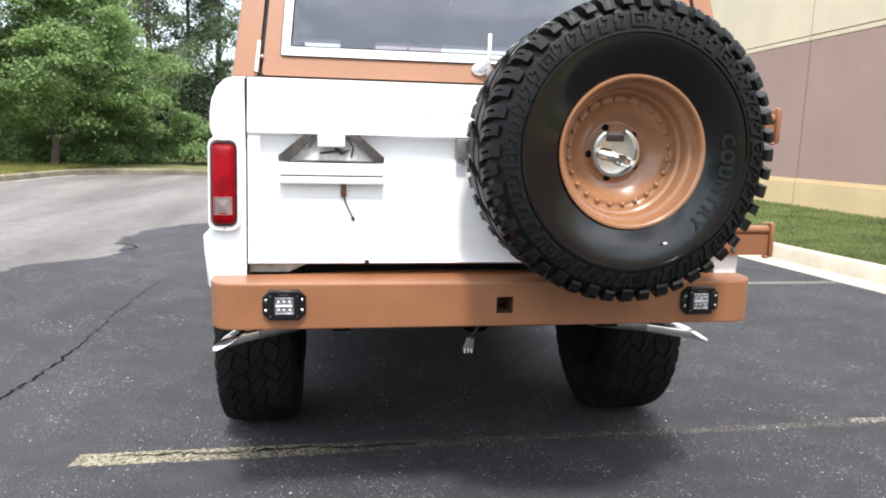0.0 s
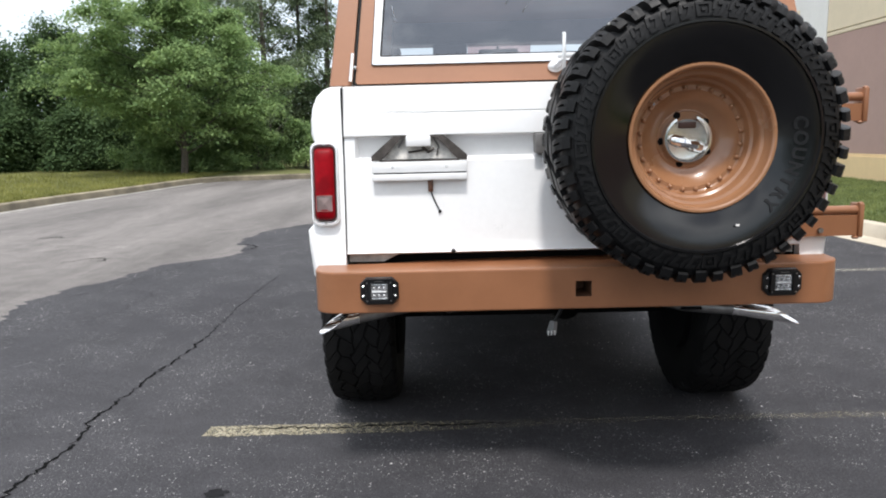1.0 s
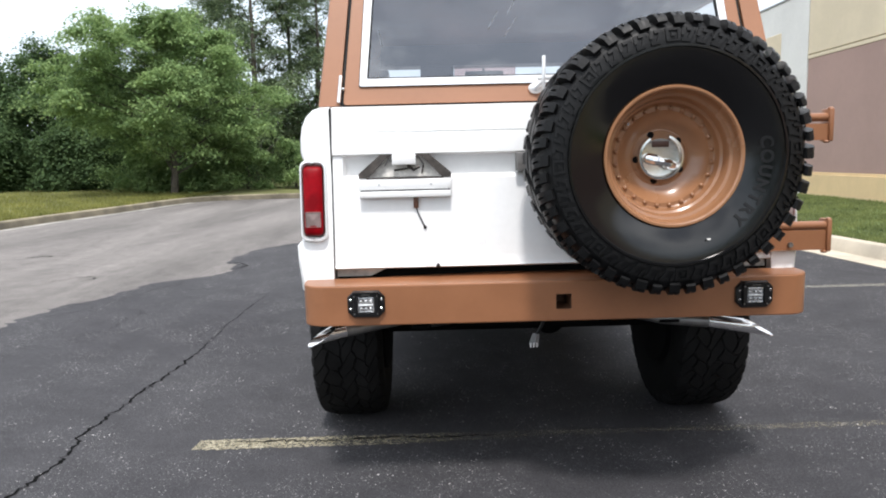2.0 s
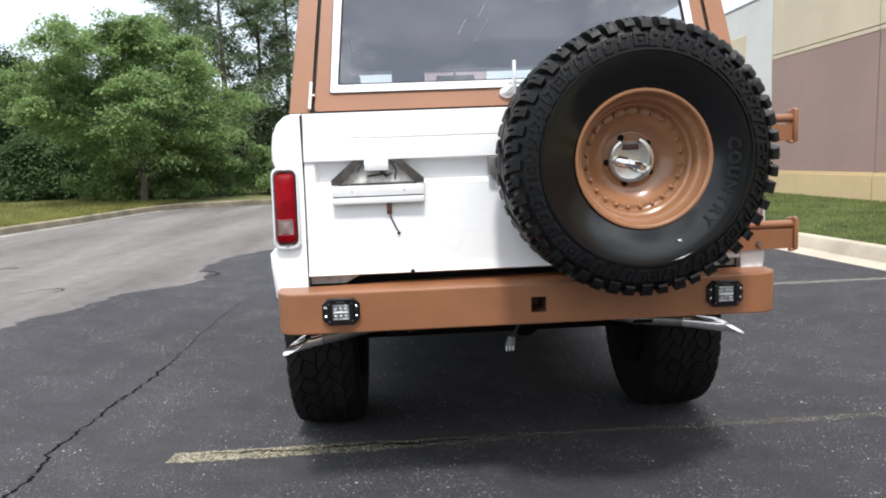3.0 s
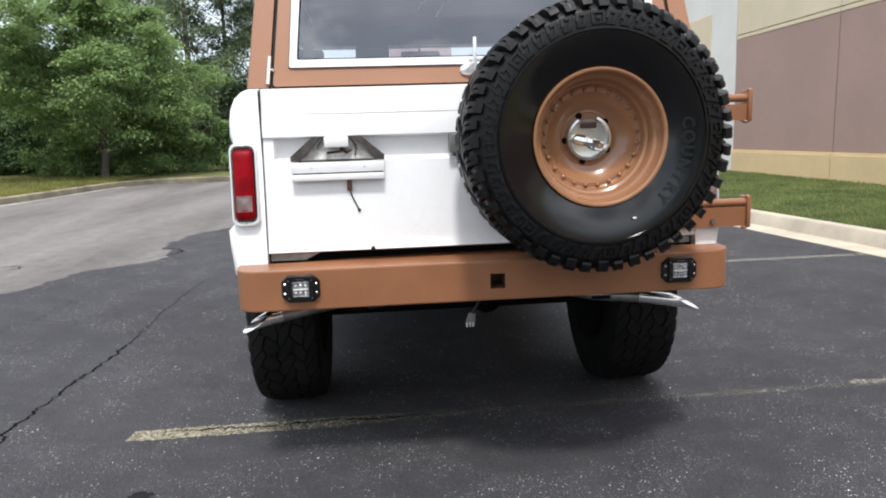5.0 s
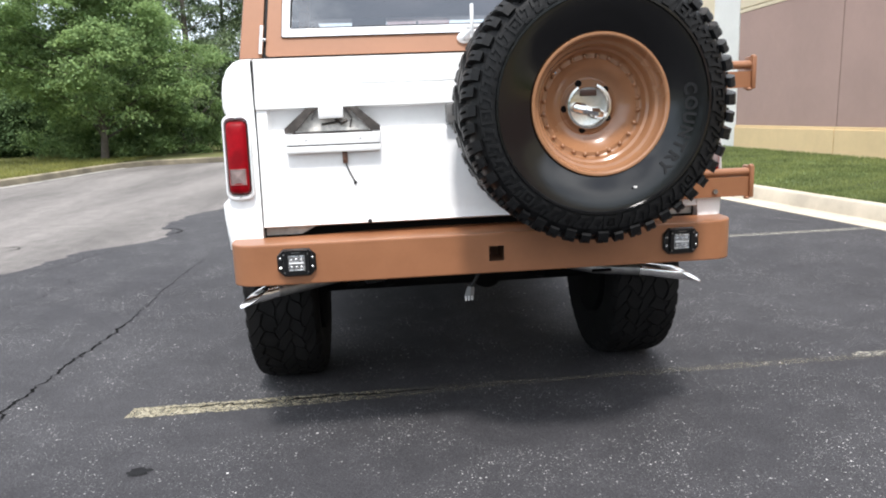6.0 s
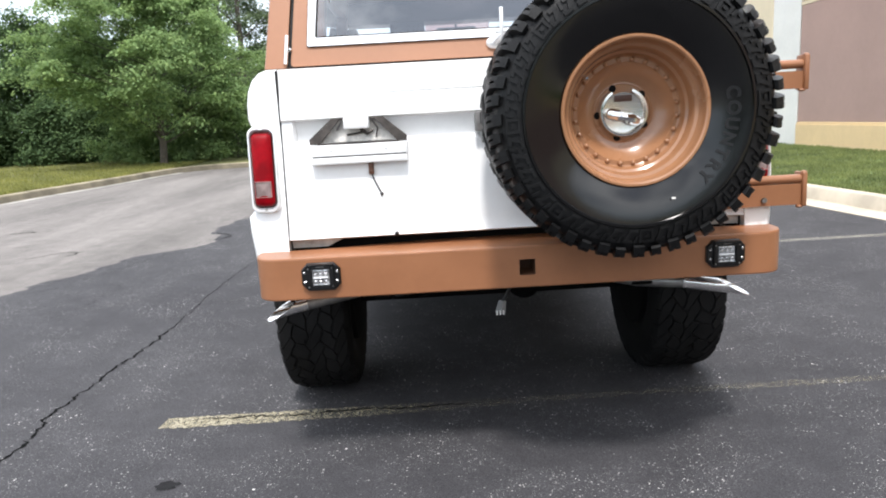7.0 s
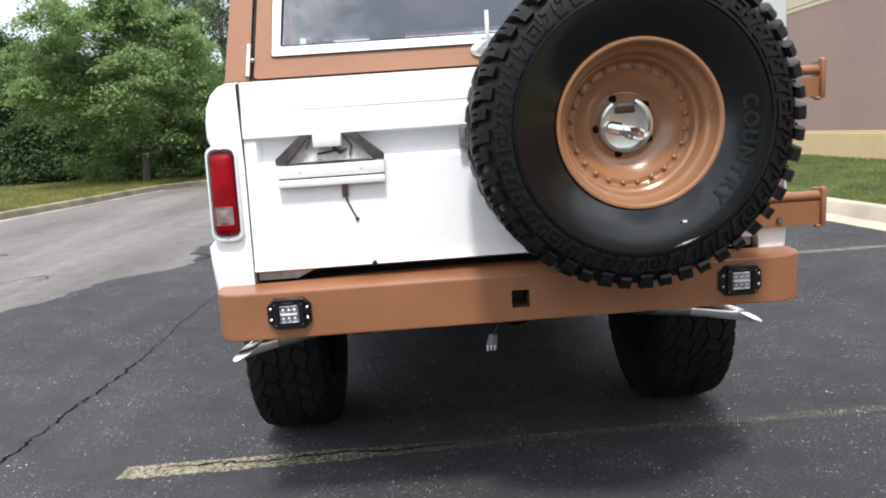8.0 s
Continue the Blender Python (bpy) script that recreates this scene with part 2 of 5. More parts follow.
def make_line_paint(name, dark, light, keep, lost):
    """Yellow road paint, worn through to the asphalt in flakes, most of it gone beyond the first stretch."""
    m, n, l, b = material(name, 0.8)
    out = n["Material Output"]
    co = n.new("ShaderNodeTexCoord")
    sep = n.new("ShaderNodeSeparateXYZ")
    l.new(co.outputs["Object"], sep.inputs["Vector"])
    c = ramp(n, l, noise_tex(n, l, 30, 4), [(0.3, dark), (0.7, light)])
    l.new(c, b.inputs["Base Color"])
    along = n.new("ShaderNodeMapRange")
    along.inputs["From Min"].default_value, along.inputs["From Max"].default_value = -1.15, -0.2
    along.inputs["To Min"].default_value, along.inputs["To Max"].default_value = keep, lost
    l.new(sep.outputs["X"], along.inputs["Value"])
    flakes = noise_tex(n, l, 65, 8, 0.82)
    sub = n.new("ShaderNodeMath")
    sub.operation = "SUBTRACT"
    l.new(flakes, sub.inputs[0])
    l.new(along.outputs["Result"], sub.inputs[1])
    mul = n.new("ShaderNodeMath")
    mul.operation, mul.use_clamp = "MULTIPLY", True
    mul.inputs[1].default_value = 5.0
    l.new(sub.outputs["Value"], mul.inputs[0])
    tr, mx = n.new("ShaderNodeBsdfTransparent"), n.new("ShaderNodeMixShader")
    l.new(mul.outputs["Value"], mx.inputs["Fac"])
    l.new(tr.outputs["BSDF"], mx.inputs[1])
    l.new(b.outputs["BSDF"], mx.inputs[2])
    l.new(mx.outputs["Shader"], out.inputs["Surface"])
    return m


LINE = make_line_paint("line_paint", (0.215, 0.1892, 0.1204), (0.3784, 0.344, 0.2494), 0.36, 0.495)
LINE_PALE = make_line_paint("pale_line_paint", (0.344, 0.3268, 0.2666), (0.516, 0.4902, 0.4128), 0.40, 0.45)


def make_leaf(name, dark, light):
    m, n, l, b = material(name, 0.75)
    b.inputs["Specular IOR Level"].default_value = 0.2
    out = n["Material Output"]
    geo = n.new("ShaderNodeNewGeometry")
    c = ramp(n, l, geo.outputs["Random Per Island"], [(0.0, dark), (1.0, light)])
    c = mixed(n, l, 0.7, c, ramp(n, l, noise_tex(n, l, 1.5, 4), [(0.34, (0.56, 0.62, 0.58)), (0.66, (1.38, 1.34, 1.15))]), "MULTIPLY")
    l.new(c, b.inputs["Base Color"])
    tl, mx = n.new("ShaderNodeBsdfTranslucent"), n.new("ShaderNodeMixShader")
    l.new(c, tl.inputs["Color"])
    mx.inputs["Fac"].default_value = 0.42
    l.new(b.outputs["BSDF"], mx.inputs[1])
    l.new(tl.outputs["BSDF"], mx.inputs[2])
    l.new(mx.outputs["Shader"], out.inputs["Surface"])
    return m


LEAF = make_leaf("maple_leaves", (0.146, 0.232, 0.101), (0.308, 0.415, 0.181))
LEAF_DARK = make_leaf("woodland_leaves", (0.062, 0.108, 0.050), (0.112, 0.172, 0.074))
LEAF_TALL = make_leaf("tall_tree_leaves", (0.1271, 0.1764, 0.1106), (0.2317, 0.2915, 0.172))
BLADE = make_leaf("grass_blades", (0.135, 0.172, 0.066), (0.285, 0.325, 0.140))
BLADE_DRY = make_leaf("dry_grass_blades", (0.172, 0.1806, 0.0516), (0.3268, 0.3182, 0.1204))

# ---- building helpers ----
PLACE = {}


def thing(name, at=(0, 0, 0), label="", category="", group="", kind=""):
    ob = tagged(new(name), label, category, group, kind)
    ob.matrix_basis = Matrix.Translation(at)
    ob.empty_display_size = 0.2
    PLACE[ob] = ob.matrix_basis.copy()
    return ob


def attach(ob, parent, label=""):
    if parent is not None:
        ob.parent = parent
        ob.matrix_parent_inverse = PLACE[parent].inverted()
    PLACE[ob] = ob.matrix_basis.copy()
    if label:
        ob["label"] = label
    return ob


def to_mesh(name, bm, mat, smooth=True, angle=35, keep=False):
    me = bpy.data.meshes.new(name)
    if not keep:
        bmesh.ops.recalc_face_normals(bm, faces=bm.faces)
    for f in bm.faces:
        f.smooth = smooth
    if smooth:
        for e in bm.edges:
            if len(e.link_faces) == 2 and e.calc_face_angle(0) > radians(angle):
                e.smooth = False
    bm.to_mesh(me)
    bm.free()
    me.materials.append(mat)
    return me


def part(name, bm, mat, parent, label="", smooth=True, keep=False):
    return attach(new(name, to_mesh(name, bm, mat, smooth, keep=keep)), parent, label)


def box(bm, x0, x1, y0, y1, z0, z1, bevel=0.0, seg=2):
    made = bmesh.ops.create_cube(bm, size=1.0)["verts"]
    for v in made:
        v.co = Vector((x0 + (v.co.x + 0.5) * (x1 - x0), y0 + (v.co.y + 0.5) * (y1 - y0), z0 + (v.co.z + 0.5) * (z1 - z0)))
    if bevel:
        edges = list({e for v in made for e in v.link_edges})
        bmesh.ops.bevel(bm, geom=edges, offset=bevel, segments=seg, profile=0.5, affect="EDGES", clamp_overlap=True)
    return bm


def loft(bm, sections, closed=True, caps=True):
    rings = [[bm.verts.new(p) for p in s] for s in sections]
    n = len(rings[0])
    for a, b in zip(rings, rings[1:]):
        for i in range(n if closed else n - 1):
            j = (i + 1) % n
            bm.faces.new((a[i], a[j], b[j], b[i]))
    if caps and closed:
        bm.faces.new(rings[0][::-1])
        bm.faces.new(rings[-1])
    return bm


def frame_of(d):
    d = Vector(d).normalized()
    up = Vector((0, 0, 1)) if abs(d.z) < 0.95 else Vector((1, 0, 0))
    u = d.cross(up).normalized()
    return u, u.cross(d).normalized()


def sweep(bm, pts, r, n=10, caps=True):
    pts = [Vector(p) for p in pts]
    rs = r if isinstance(r, (list, tuple)) else [r] * len(pts)
    secs = []
    for i, p in enumerate(pts):
        d = pts[min(i + 1, len(pts) - 1)] - pts[max(i - 1, 0)]
        u, v = frame_of(d)
        secs.append([p + rs[i] * (math.cos(a) * u + math.sin(a) * v) for a in (2 * math.pi * k / n for k in range(n))])
    return loft(bm, secs, True, caps)


def lathe(bm, profile, n=64, centre=(0, 0, 0), closed=False):
    """Turns a profile of (radius, y) about the y axis."""
    cx, cy, cz = centre
    rings = []
    for k in range(n):
        a = 2 * math.pi * k / n
        rings.append([bm.verts.new((cx + r * math.cos(a), cy + y, cz + r * math.sin(a))) for r, y in profile])
    m = len(profile)
    for k in range(n):
        a, b = rings[k], rings[(k + 1) % n]
        for i in range(m if closed else m - 1):
            j = (i + 1) % m
            bm.faces.new((a[i], a[j], b[j], b[i]))
    return bm


def ball(bm, at, r, u=10, v=6, squash=(1, 1, 1)):
    made = bmesh.ops.create_uvsphere(bm, u_segments=u, v_segments=v, radius=r)["verts"]
    for w in made:
        w.co = Vector((w.co.x * squash[0] + at[0], w.co.y * squash[1] + at[1], w.co.z * squash[2] + at[2]))
    return bm


def raw(name, verts, faces, mat, parent=None, label="", smooth=False):
    me = bpy.data.meshes.new(name)
    me.from_pydata(verts, [], faces)
    if smooth:
        me.polygons.foreach_set("use_smooth", [True] * len(me.polygons))
    me.materials.append(mat)
    return attach(new(name, me), parent, label)

# ---- ground, kerbs, verges ----


def wobble(v, s=1.0, seed=0.0):
    return noise.noise(Vector((v * s, seed, 0.37)))


bm = bmesh.new()
box(bm, -1500, 1500, -1500, 1500, -0.6, -0.12)
tagged(part("ground", bm, SOIL, None, smooth=False), "bare grassy earth around the car park", "ground", kind="structure")

# left kerb line from near to far, then round the end of the car park
KERB_L = [(-8.75, -45), (-8.75, -20), (-8.73, 0), (-8.7, 8), (-8.68, 10.5), (-8.56, 12.3), (-8.36, 13.8), (-8.19, 15.4), (-8.07, 17.0), (-7.84, 18.4), (-7.2, 19.25), (-6.0, 19.5), (-3.0, 19.45), (3.95, 19.3)]
KERB_R = [(5.3, -45), (5.2, -12), (4.75, -4), (4.48, 0), (4.27, 3.2), (4.1, 5.2), (3.95, 8), (3.9, 14), (3.9, 19.4)]


def smooth_line(pts, step=0.5):
    pts = [Vector((x, y, 0)) for x, y in pts]
    out = []
    for i in range(len(pts) - 1):
        p0, p1, p2, p3 = pts[max(i - 1, 0)], pts[i], pts[i + 1], pts[min(i + 2, len(pts) - 1)]
        n = max(2, int((p2 - p1).length / step))
        m1, m2 = (p2 - p0) / 2, (p3 - p1) / 2
        if (p2 - p1).length * 2.2 < (p1 - p0).length or (p2 - p1).length * 2.2 < (p3 - p2).length:
            m1, m2 = (p2 - p1), (p2 - p1)
        for k in range(n):
            t = k / n
            out.append(p1 * (2 * t**3 - 3 * t**2 + 1) + m1 * (t**3 - 2 * t**2 + t) + p2 * (-2 * t**3 + 3 * t**2) + m2 * (t**3 - t**2))
    return out + [pts[-1]]


def offset_line(line, d):
    out = []
    for i, p in enumerate(line):
        t = (line[min(i + 1, len(line) - 1)] - line[max(i - 1, 0)]).normalized()
        out.append(p + d * Vector((-t.y, t.x, 0)))
    return out


line_l, line_r = smooth_line(KERB_L), smooth_line(KERB_R)


def kerb(name, line, side, pan, mat, top, label):
    """A concrete kerb with its gutter pan; side is +1 where the verge lies left of the line's way."""
    prof = [(-pan, -0.1), (-pan, 0.006), (-0.04, 0.0), (-0.012, 0.012), (0.018, 0.125), (0.035, 0.146), (0.06, 0.152), (0.15, 0.152), (0.165, 0.14), (0.165, -0.1)]
    b = bmesh.new()
    rows = [offset_line(line, side * o) for o, _ in prof]
    secs = []
    for i in range(len(line)):
        j = wobble(i, 0.31, side) * 0.006
        secs.append([Vector((rows[k][i].x + (j if prof[k][1] > 0.1 else 0), rows[k][i].y, prof[k][1] + j * 0.5)) for k in range(len(prof))])
    loft(b, secs)
    ob = part(name, b, mat, None)
    ob.data.materials.append(top)
    # top faces take the second colour, the sunlit one on the left kerb
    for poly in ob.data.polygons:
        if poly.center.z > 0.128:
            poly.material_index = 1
    return tagged(ob, label, "kerb", kind="structure")


kerb("kerb_left", line_l, 1, 0.05, KERB_SHADED, KERB_SUNLIT, "stained old concrete kerb along the grass verge, face coloured as shaded, top as sunlit")
GUTTER = simple("worn_gutter_concrete", (0.344, 0.3311, 0.301), 0.9, vary=0.35, scale=1.4, fine=0.6, fine_scale=120)
gutter_line = [p for p in line_l if p.y < 18.6]
g0, g1 = offset_line(gutter_line, -0.05), offset_line(gutter_line, -0.19)
gb = bmesh.new()
loft(gb, [[(p.x, p.y, -0.05), (p.x, p.y, 0.004), (q.x + 0.02 * wobble(i, 0.7), q.y, 0.002), (q.x, q.y, -0.05)] for i, (p, q) in enumerate(zip(g0, g1))])
tagged(part("gutter_left", gb, GUTTER, None), "pale worn concrete gutter along the old kerb", "gutter", kind="structure")
kerb("kerb_right", line_r, -1, 0.30, CONCRETE, CONCRETE, "weathered pale concrete kerb with a gutter pan")


def sheet(name, a, b, nx, mat, label, category, z_of):
    """A ground sheet between two lines of the same count."""
    verts, faces = [], []
    for i in range(len(a)):
        for k in range(nx + 1):
            p = a[i].lerp(b[i], k / nx)
            verts.append((p.x, p.y, z_of(p.x, p.y, k / nx)))
    for i in range(len(a) - 1):
        for k in range(nx):
            q = i * (nx + 1) + k
            faces.append((q, q + 1, q + nx + 2, q + nx + 1))
    ob = raw(name, verts, faces, mat, smooth=True)
    return tagged(ob, label, category, kind="structure")


# old grey asphalt over the whole car park
lot_edge = [Vector((5.0 if p.y < 0 else 4.1, p.y, 0)) for p in line_l]
sheet("pavement", offset_line(line_l, -0.08), lot_edge, 12, OLD, "old light grey asphalt of the car park, streaked and worn", "asphalt", lambda x, y, k: -0.004 + 0.0 * x)

# newer dark sealed strip along the right, with a ragged edge
EDGE = [(-4.6, -45), (-4.3, -12), (-3.9, -3), (-3.6, 1.7), (-3.53, 2.25), (-3.6, 3.05), (-3.41, 3.7), (-3.3, 4.2), (-3.21, 4.5), (-3.0, 4.63), (-2.82, 4.77), (-2.69, 5.05), (-2.7, 5.36), (-2.85, 5.75), (-2.9, 6.3), (-2.84, 6.8), (-2.66, 7.2), (-2.38, 7.52), (-1.7, 8.1), (-1.2, 10), (-0.9, 14), (-0.8, 19.2)]
edge = smooth_line(EDGE, 0.03)
ragged = [p + Vector((0.09 * wobble(p.y, 2.3) + 0.06 * wobble(p.y, 9.0, 3) + 0.045 * wobble(p.y, 27.0, 5) + 0.03 * wobble(p.y, 61.0, 7), 0, 0)) for p in edge]
right_of = [Vector((float(np.interp(p.y, [q.y for q in line_r], [q.x for q in line_r])) - 0.02, p.y, 0)) for p in ragged]
sheet("pavement_sealed", ragged, right_of, 6, SEAL, "dark sealed asphalt with pale stones showing through", "asphalt", lambda x, y, k: 0.001 if k > 0 else -0.003)

# verges
def verge_right(x, y, k):
    return 0.145 + 0.10 * k + 0.02 * wobble(x * 2.1 + y, 0.9)


sheet("verge_right", offset_line(line_r, -0.15), [Vector((7.25, p.y, 0)) for p in line_r], 10, TURF, "mown green lawn strip along the building", "lawn", verge_right)


def verge_left(x, y, k):
    return 0.145 + 0.8 * k + 0.05 * wobble(x * 0.3 + y * 0.2, 0.9)


far_side = [p + Vector((-1, 0.25, 0)).normalized() * 70 if p.x < -7.9 else Vector((p.x * 2.0 - 20, p.y + 60, 0)) for p in line_l]
sheet("verge_left", offset_line(line_l, 0.15), far_side, 24, TURF_DRY, "dry yellowish-green grass verge before the woods", "lawn", verge_left)


def blades(name, count, place, height, mat, label):
    """Loose grass, one small bent blade after another."""
    rng = np.random.RandomState(5)
    verts, faces = [], []
    for _ in range(count):
        x, y, z = place(rng)
        a, lean, h = rng.uniform(0, 6.283), rng.uniform(-0.5, 0.5), height * rng.uniform(0.5, 1.3)
        w = 0.006 + 0.006 * rng.rand()
        c, s = math.cos(a), math.sin(a)
        q = len(verts)
        verts += [(x - w * c, y - w * s, z - 0.01), (x + w * c, y + w * s, z - 0.01), (x + lean * h * s, y - lean * h * c, z + h)]
        faces.append((q, q + 1, q + 2))
    return tagged(raw(name, verts, faces, mat), label, "grass", kind="stuff")


def on_right(rng):
    y = 1.5 + 14 * rng.rand() ** 1.3
    x0 = float(np.interp(y, [q.y for q in line_r], [q.x for q in line_r])) + 0.17
    k = rng.rand() ** 1.2
    x = x0 + k * (7.08 - x0)
    return x, y, verge_right(x, y, k)


def on_left(rng):
    y = 5 + 20 * rng.rand()
    x0 = float(np.interp(y, [q.y for q in line_l if q.y < 18.8], [q.x for q in line_l if q.y < 18.8])) - 0.17
    x = x0 - 9 * rng.rand() ** 1.7
    return x, y, 0.15 + 0.8 * (x0 - x) / 70


blades("grass_lawn", 90000, on_right, 0.03, BLADE, "short bright green mown grass blades")
blades("grass_verge", 45000, on_left, 0.07, BLADE_DRY, "dry yellow-green grass blades along the kerb")


def ribbon(name, pts, width, mat, z, label, category, seed, jag=0.02):
    """A thin jagged strip on the asphalt, its width uneven."""
    verts, faces = [], []
    line = smooth_line(pts, 0.018)
    rng = np.random.RandomState(int(seed * 7) + 3)
    kink = rng.normal(size=len(line)) * jag * 0.30
    fat = rng.uniform(0.35, 1.6, len(line))
    for i, p in enumerate(line):
        t = (line[min(i + 1, len(line) - 1)] - line[max(i - 1, 0)]).normalized()
        nrm = Vector((-t.y, t.x, 0))
        s = i * 0.018
        c = p + nrm * (jag * wobble(s, 2.1, seed) + jag * 0.6 * wobble(s, 6.0, seed + 2) + kink[i])
        end = min(1.0, 6.0 * min(i, len(line) - 1 - i) / len(line) + 0.15)
        w = width * end * fat[i]
        verts += [(*(c - nrm * w / 2).xy, z), (*(c + nrm * w / 2).xy, z)]
    for i in range(len(line) - 1):
        faces.append((2 * i, 2 * i + 1, 2 * i + 3, 2 * i + 2))
    return tagged(raw(name, verts, faces, mat), label, category, kind="structure")


ribbon("crack", [(-1.97, -1.6), (-1.94, 0.1), (-1.92, 0.4), (-1.95, 0.75), (-1.93, 1.2), (-1.9, 1.75), (-1.91, 2.3)], 0.0125, TAR, 0.0035, "long dark open crack in the asphalt", "crack", 1.0, 0.028)
ribbon("crack", [(-1.908, 2.15), (-1.91, 2.3), (-1.93, 3.0), (-1.9, 3.8)], 0.006, TAR, 0.0035, "hairline crack in the sealed asphalt", "crack", 4.0)
ribbon("crack", [(-2.9, 2.3), (-2.75, 2.9), (-2.8, 3.4)], 0.004, TAR, 0.0035, "hairline crack in the sealed asphalt", "crack", 9.0, 0.09)
ribbon("crack", [(-3.5, 2.9), (-3.2, 3.6), (-2.95, 4.5), (-2.6, 5.3)], 0.005, TAR, 0.0035, "crack along the edge of the sealed strip", "crack", 12.0, 0.10)
ribbon("crack", [(-2.66, 5.2), (-2.55, 5.45), (-2.8, 5.7)], 0.02, TAR, 0.0035, "crack along the edge of the sealed strip", "crack", 15.0, 0.03)
ribbon("crack", [(-4.42, 4.62), (-4.3, 4.82), (-4.12, 4.95), (-3.98, 4.85), (-4.05, 4.68)], 0.016, TAR, 0.0015, "broken crack in the old asphalt", "crack", 17.0, 0.05)
ribbon("crack", [(-5.75, 6.6), (-5.55, 6.75), (-5.4, 6.7)], 0.03, TAR, 0.0015, "broken crack in the old asphalt", "crack", 19.0, 0.05)

# stall lines
for name, y0, x0, x1, paint in (("stall_line", 0.47, -1.42, 4.05, LINE), ("stall_line", 0.505, 1.72, 2.35, LINE_PALE), ("stall_line", 3.38, -0.6, 3.98, LINE_PALE)):
    nx = 700
    verts, faces = [], []
    for i in range(nx + 1):
        x = x0 + (x1 - x0) * i / nx
        for s in (0, 1):
            verts.append((x + (0.012 * s if i == 0 else 0), y0 + 0.02 * (x - x0) / 5 + 0.098 - (0.098 - (0.045 if y0 < 1 else 0.0) * min(1.0, max(0.0, (x + 0.6) / 0.7))) * (1 - s) + 0.006 * wobble(x, 6.0, s * 4.0) + 0.007 * wobble(x, 41.0, s * 9.0 + 1) + 0.006 * wobble(x, 97.0, s * 5.0 + 2), 0.0036 if x0 > 0 else 0.0028))
    for i in range(nx):
        faces.append((2 * i, 2 * i + 2, 2 * i + 3, 2 * i + 1))
    tagged(raw(name, verts, faces, paint), "faded yellow painted parking stall line, flaking off", "road marking", kind="structure")
ribbon("crack", [(-1.3, 0.52), (-0.9, 0.53), (-0.5, 0.535), (-0.15, 0.545)], 0.009, TAR, 0.0055, "fine crack along the painted line", "crack", 21.0, 0.02)


def stain(x, y, r, seed):
    b = bmesh.new()
    grow = [1 + 0.45 * noise.noise(Vector((1.4 * math.cos(q), 1.4 * math.sin(q), seed))) + 0.35 * noise.noise(Vector((4 * math.cos(q), 4 * math.sin(q), seed + 5))) for q in (6.283 * k / 40 for k in range(40))]
    ring = [b.verts.new((x + r * g * math.cos(6.283 * k / 40), y + 0.7 * r * g * math.sin(6.283 * k / 40), 0.003)) for k, g in enumerate(grow)]
    b.faces.new(ring)
    return tagged(part("oil_stain", b, OIL, None, smooth=False), "small dark oil stain on the asphalt", "stain", kind="structure")


stain(-1.21, 0.02, 0.04, 2.0)
stain(-1.0, -0.55, 0.03, 6.0)

# ---- building beyond the lawn ----
WALL_X, WALL_Y, TOP = 7.1, 11.7, 4.24
hall = thing("commercial_building", (7.4, 0, 0), "long low tilt-up building with mauve, beige and off-white painted panels", "building")
bm = bmesh.new()
box(bm, WALL_X + 0.06, 16, -32, 34, -0.1, TOP - 0.06)
part("wall_core", bm, OFFWHITE, hall, smooth=False)
joints = [-32, -19.5, -12.5, -5.5, 1.5, 8.5, WALL_Y]
for y0, y1 in zip(joints, joints[1:]):
    for nm, z0, z1, out, mt in (("base_panel", -0.1, 0.66, 0.035, CREAM_BASE), ("base_ledge", 0.66, 0.70, 0.02, CREAM_BASE), ("wall_panel", 0.704, 2.93, 0.0, MAUVE), ("stripe_panel", 2.93, 3.0, 0.012, CREAM), ("upper_panel", 3.016, TOP, 0.012, CREAM)):
        bm = bmesh.new()
        box(bm, WALL_X - out, WALL_X + 0.058, y0 + 0.008, y1 - 0.008, z0, z1, 0.006, 1)
        part(nm, bm, mt, hall, smooth=False)
    bm = bmesh.new()
    box(bm, WALL_X + 0.012, WALL_X + 0.05, y1 - 0.0075, y1 + 0.0075, 0.0, TOP - 0.02)
    part("panel_joint", bm, JOINT, hall, smooth=False)
bm = bmesh.new()
box(bm, WALL_X - 0.012, WALL_X + 0.058, WALL_Y + 0.01, 34, -0.1, TOP, 0.006, 1)
part("end_wall", bm, OFFWHITE, hall, "off-white painted wall bay", smooth=False)
bm = bmesh.new()
box(bm, WALL_X - 0.03, WALL_X - 0.013, 12.78, 19, 0.7, 3.62, 0.005, 1)
part("inset_panel", bm, CREAM, hall, smooth=False)
bm = bmesh.new()
box(bm, WALL_X - 0.03, WALL_X + 0.25, -32, 34.05, TOP + 0.002, TOP + 0.05, 0.008, 1)
part("coping", bm, STEEL, hall, "grey metal coping", smooth=False)

# ---- trees ----


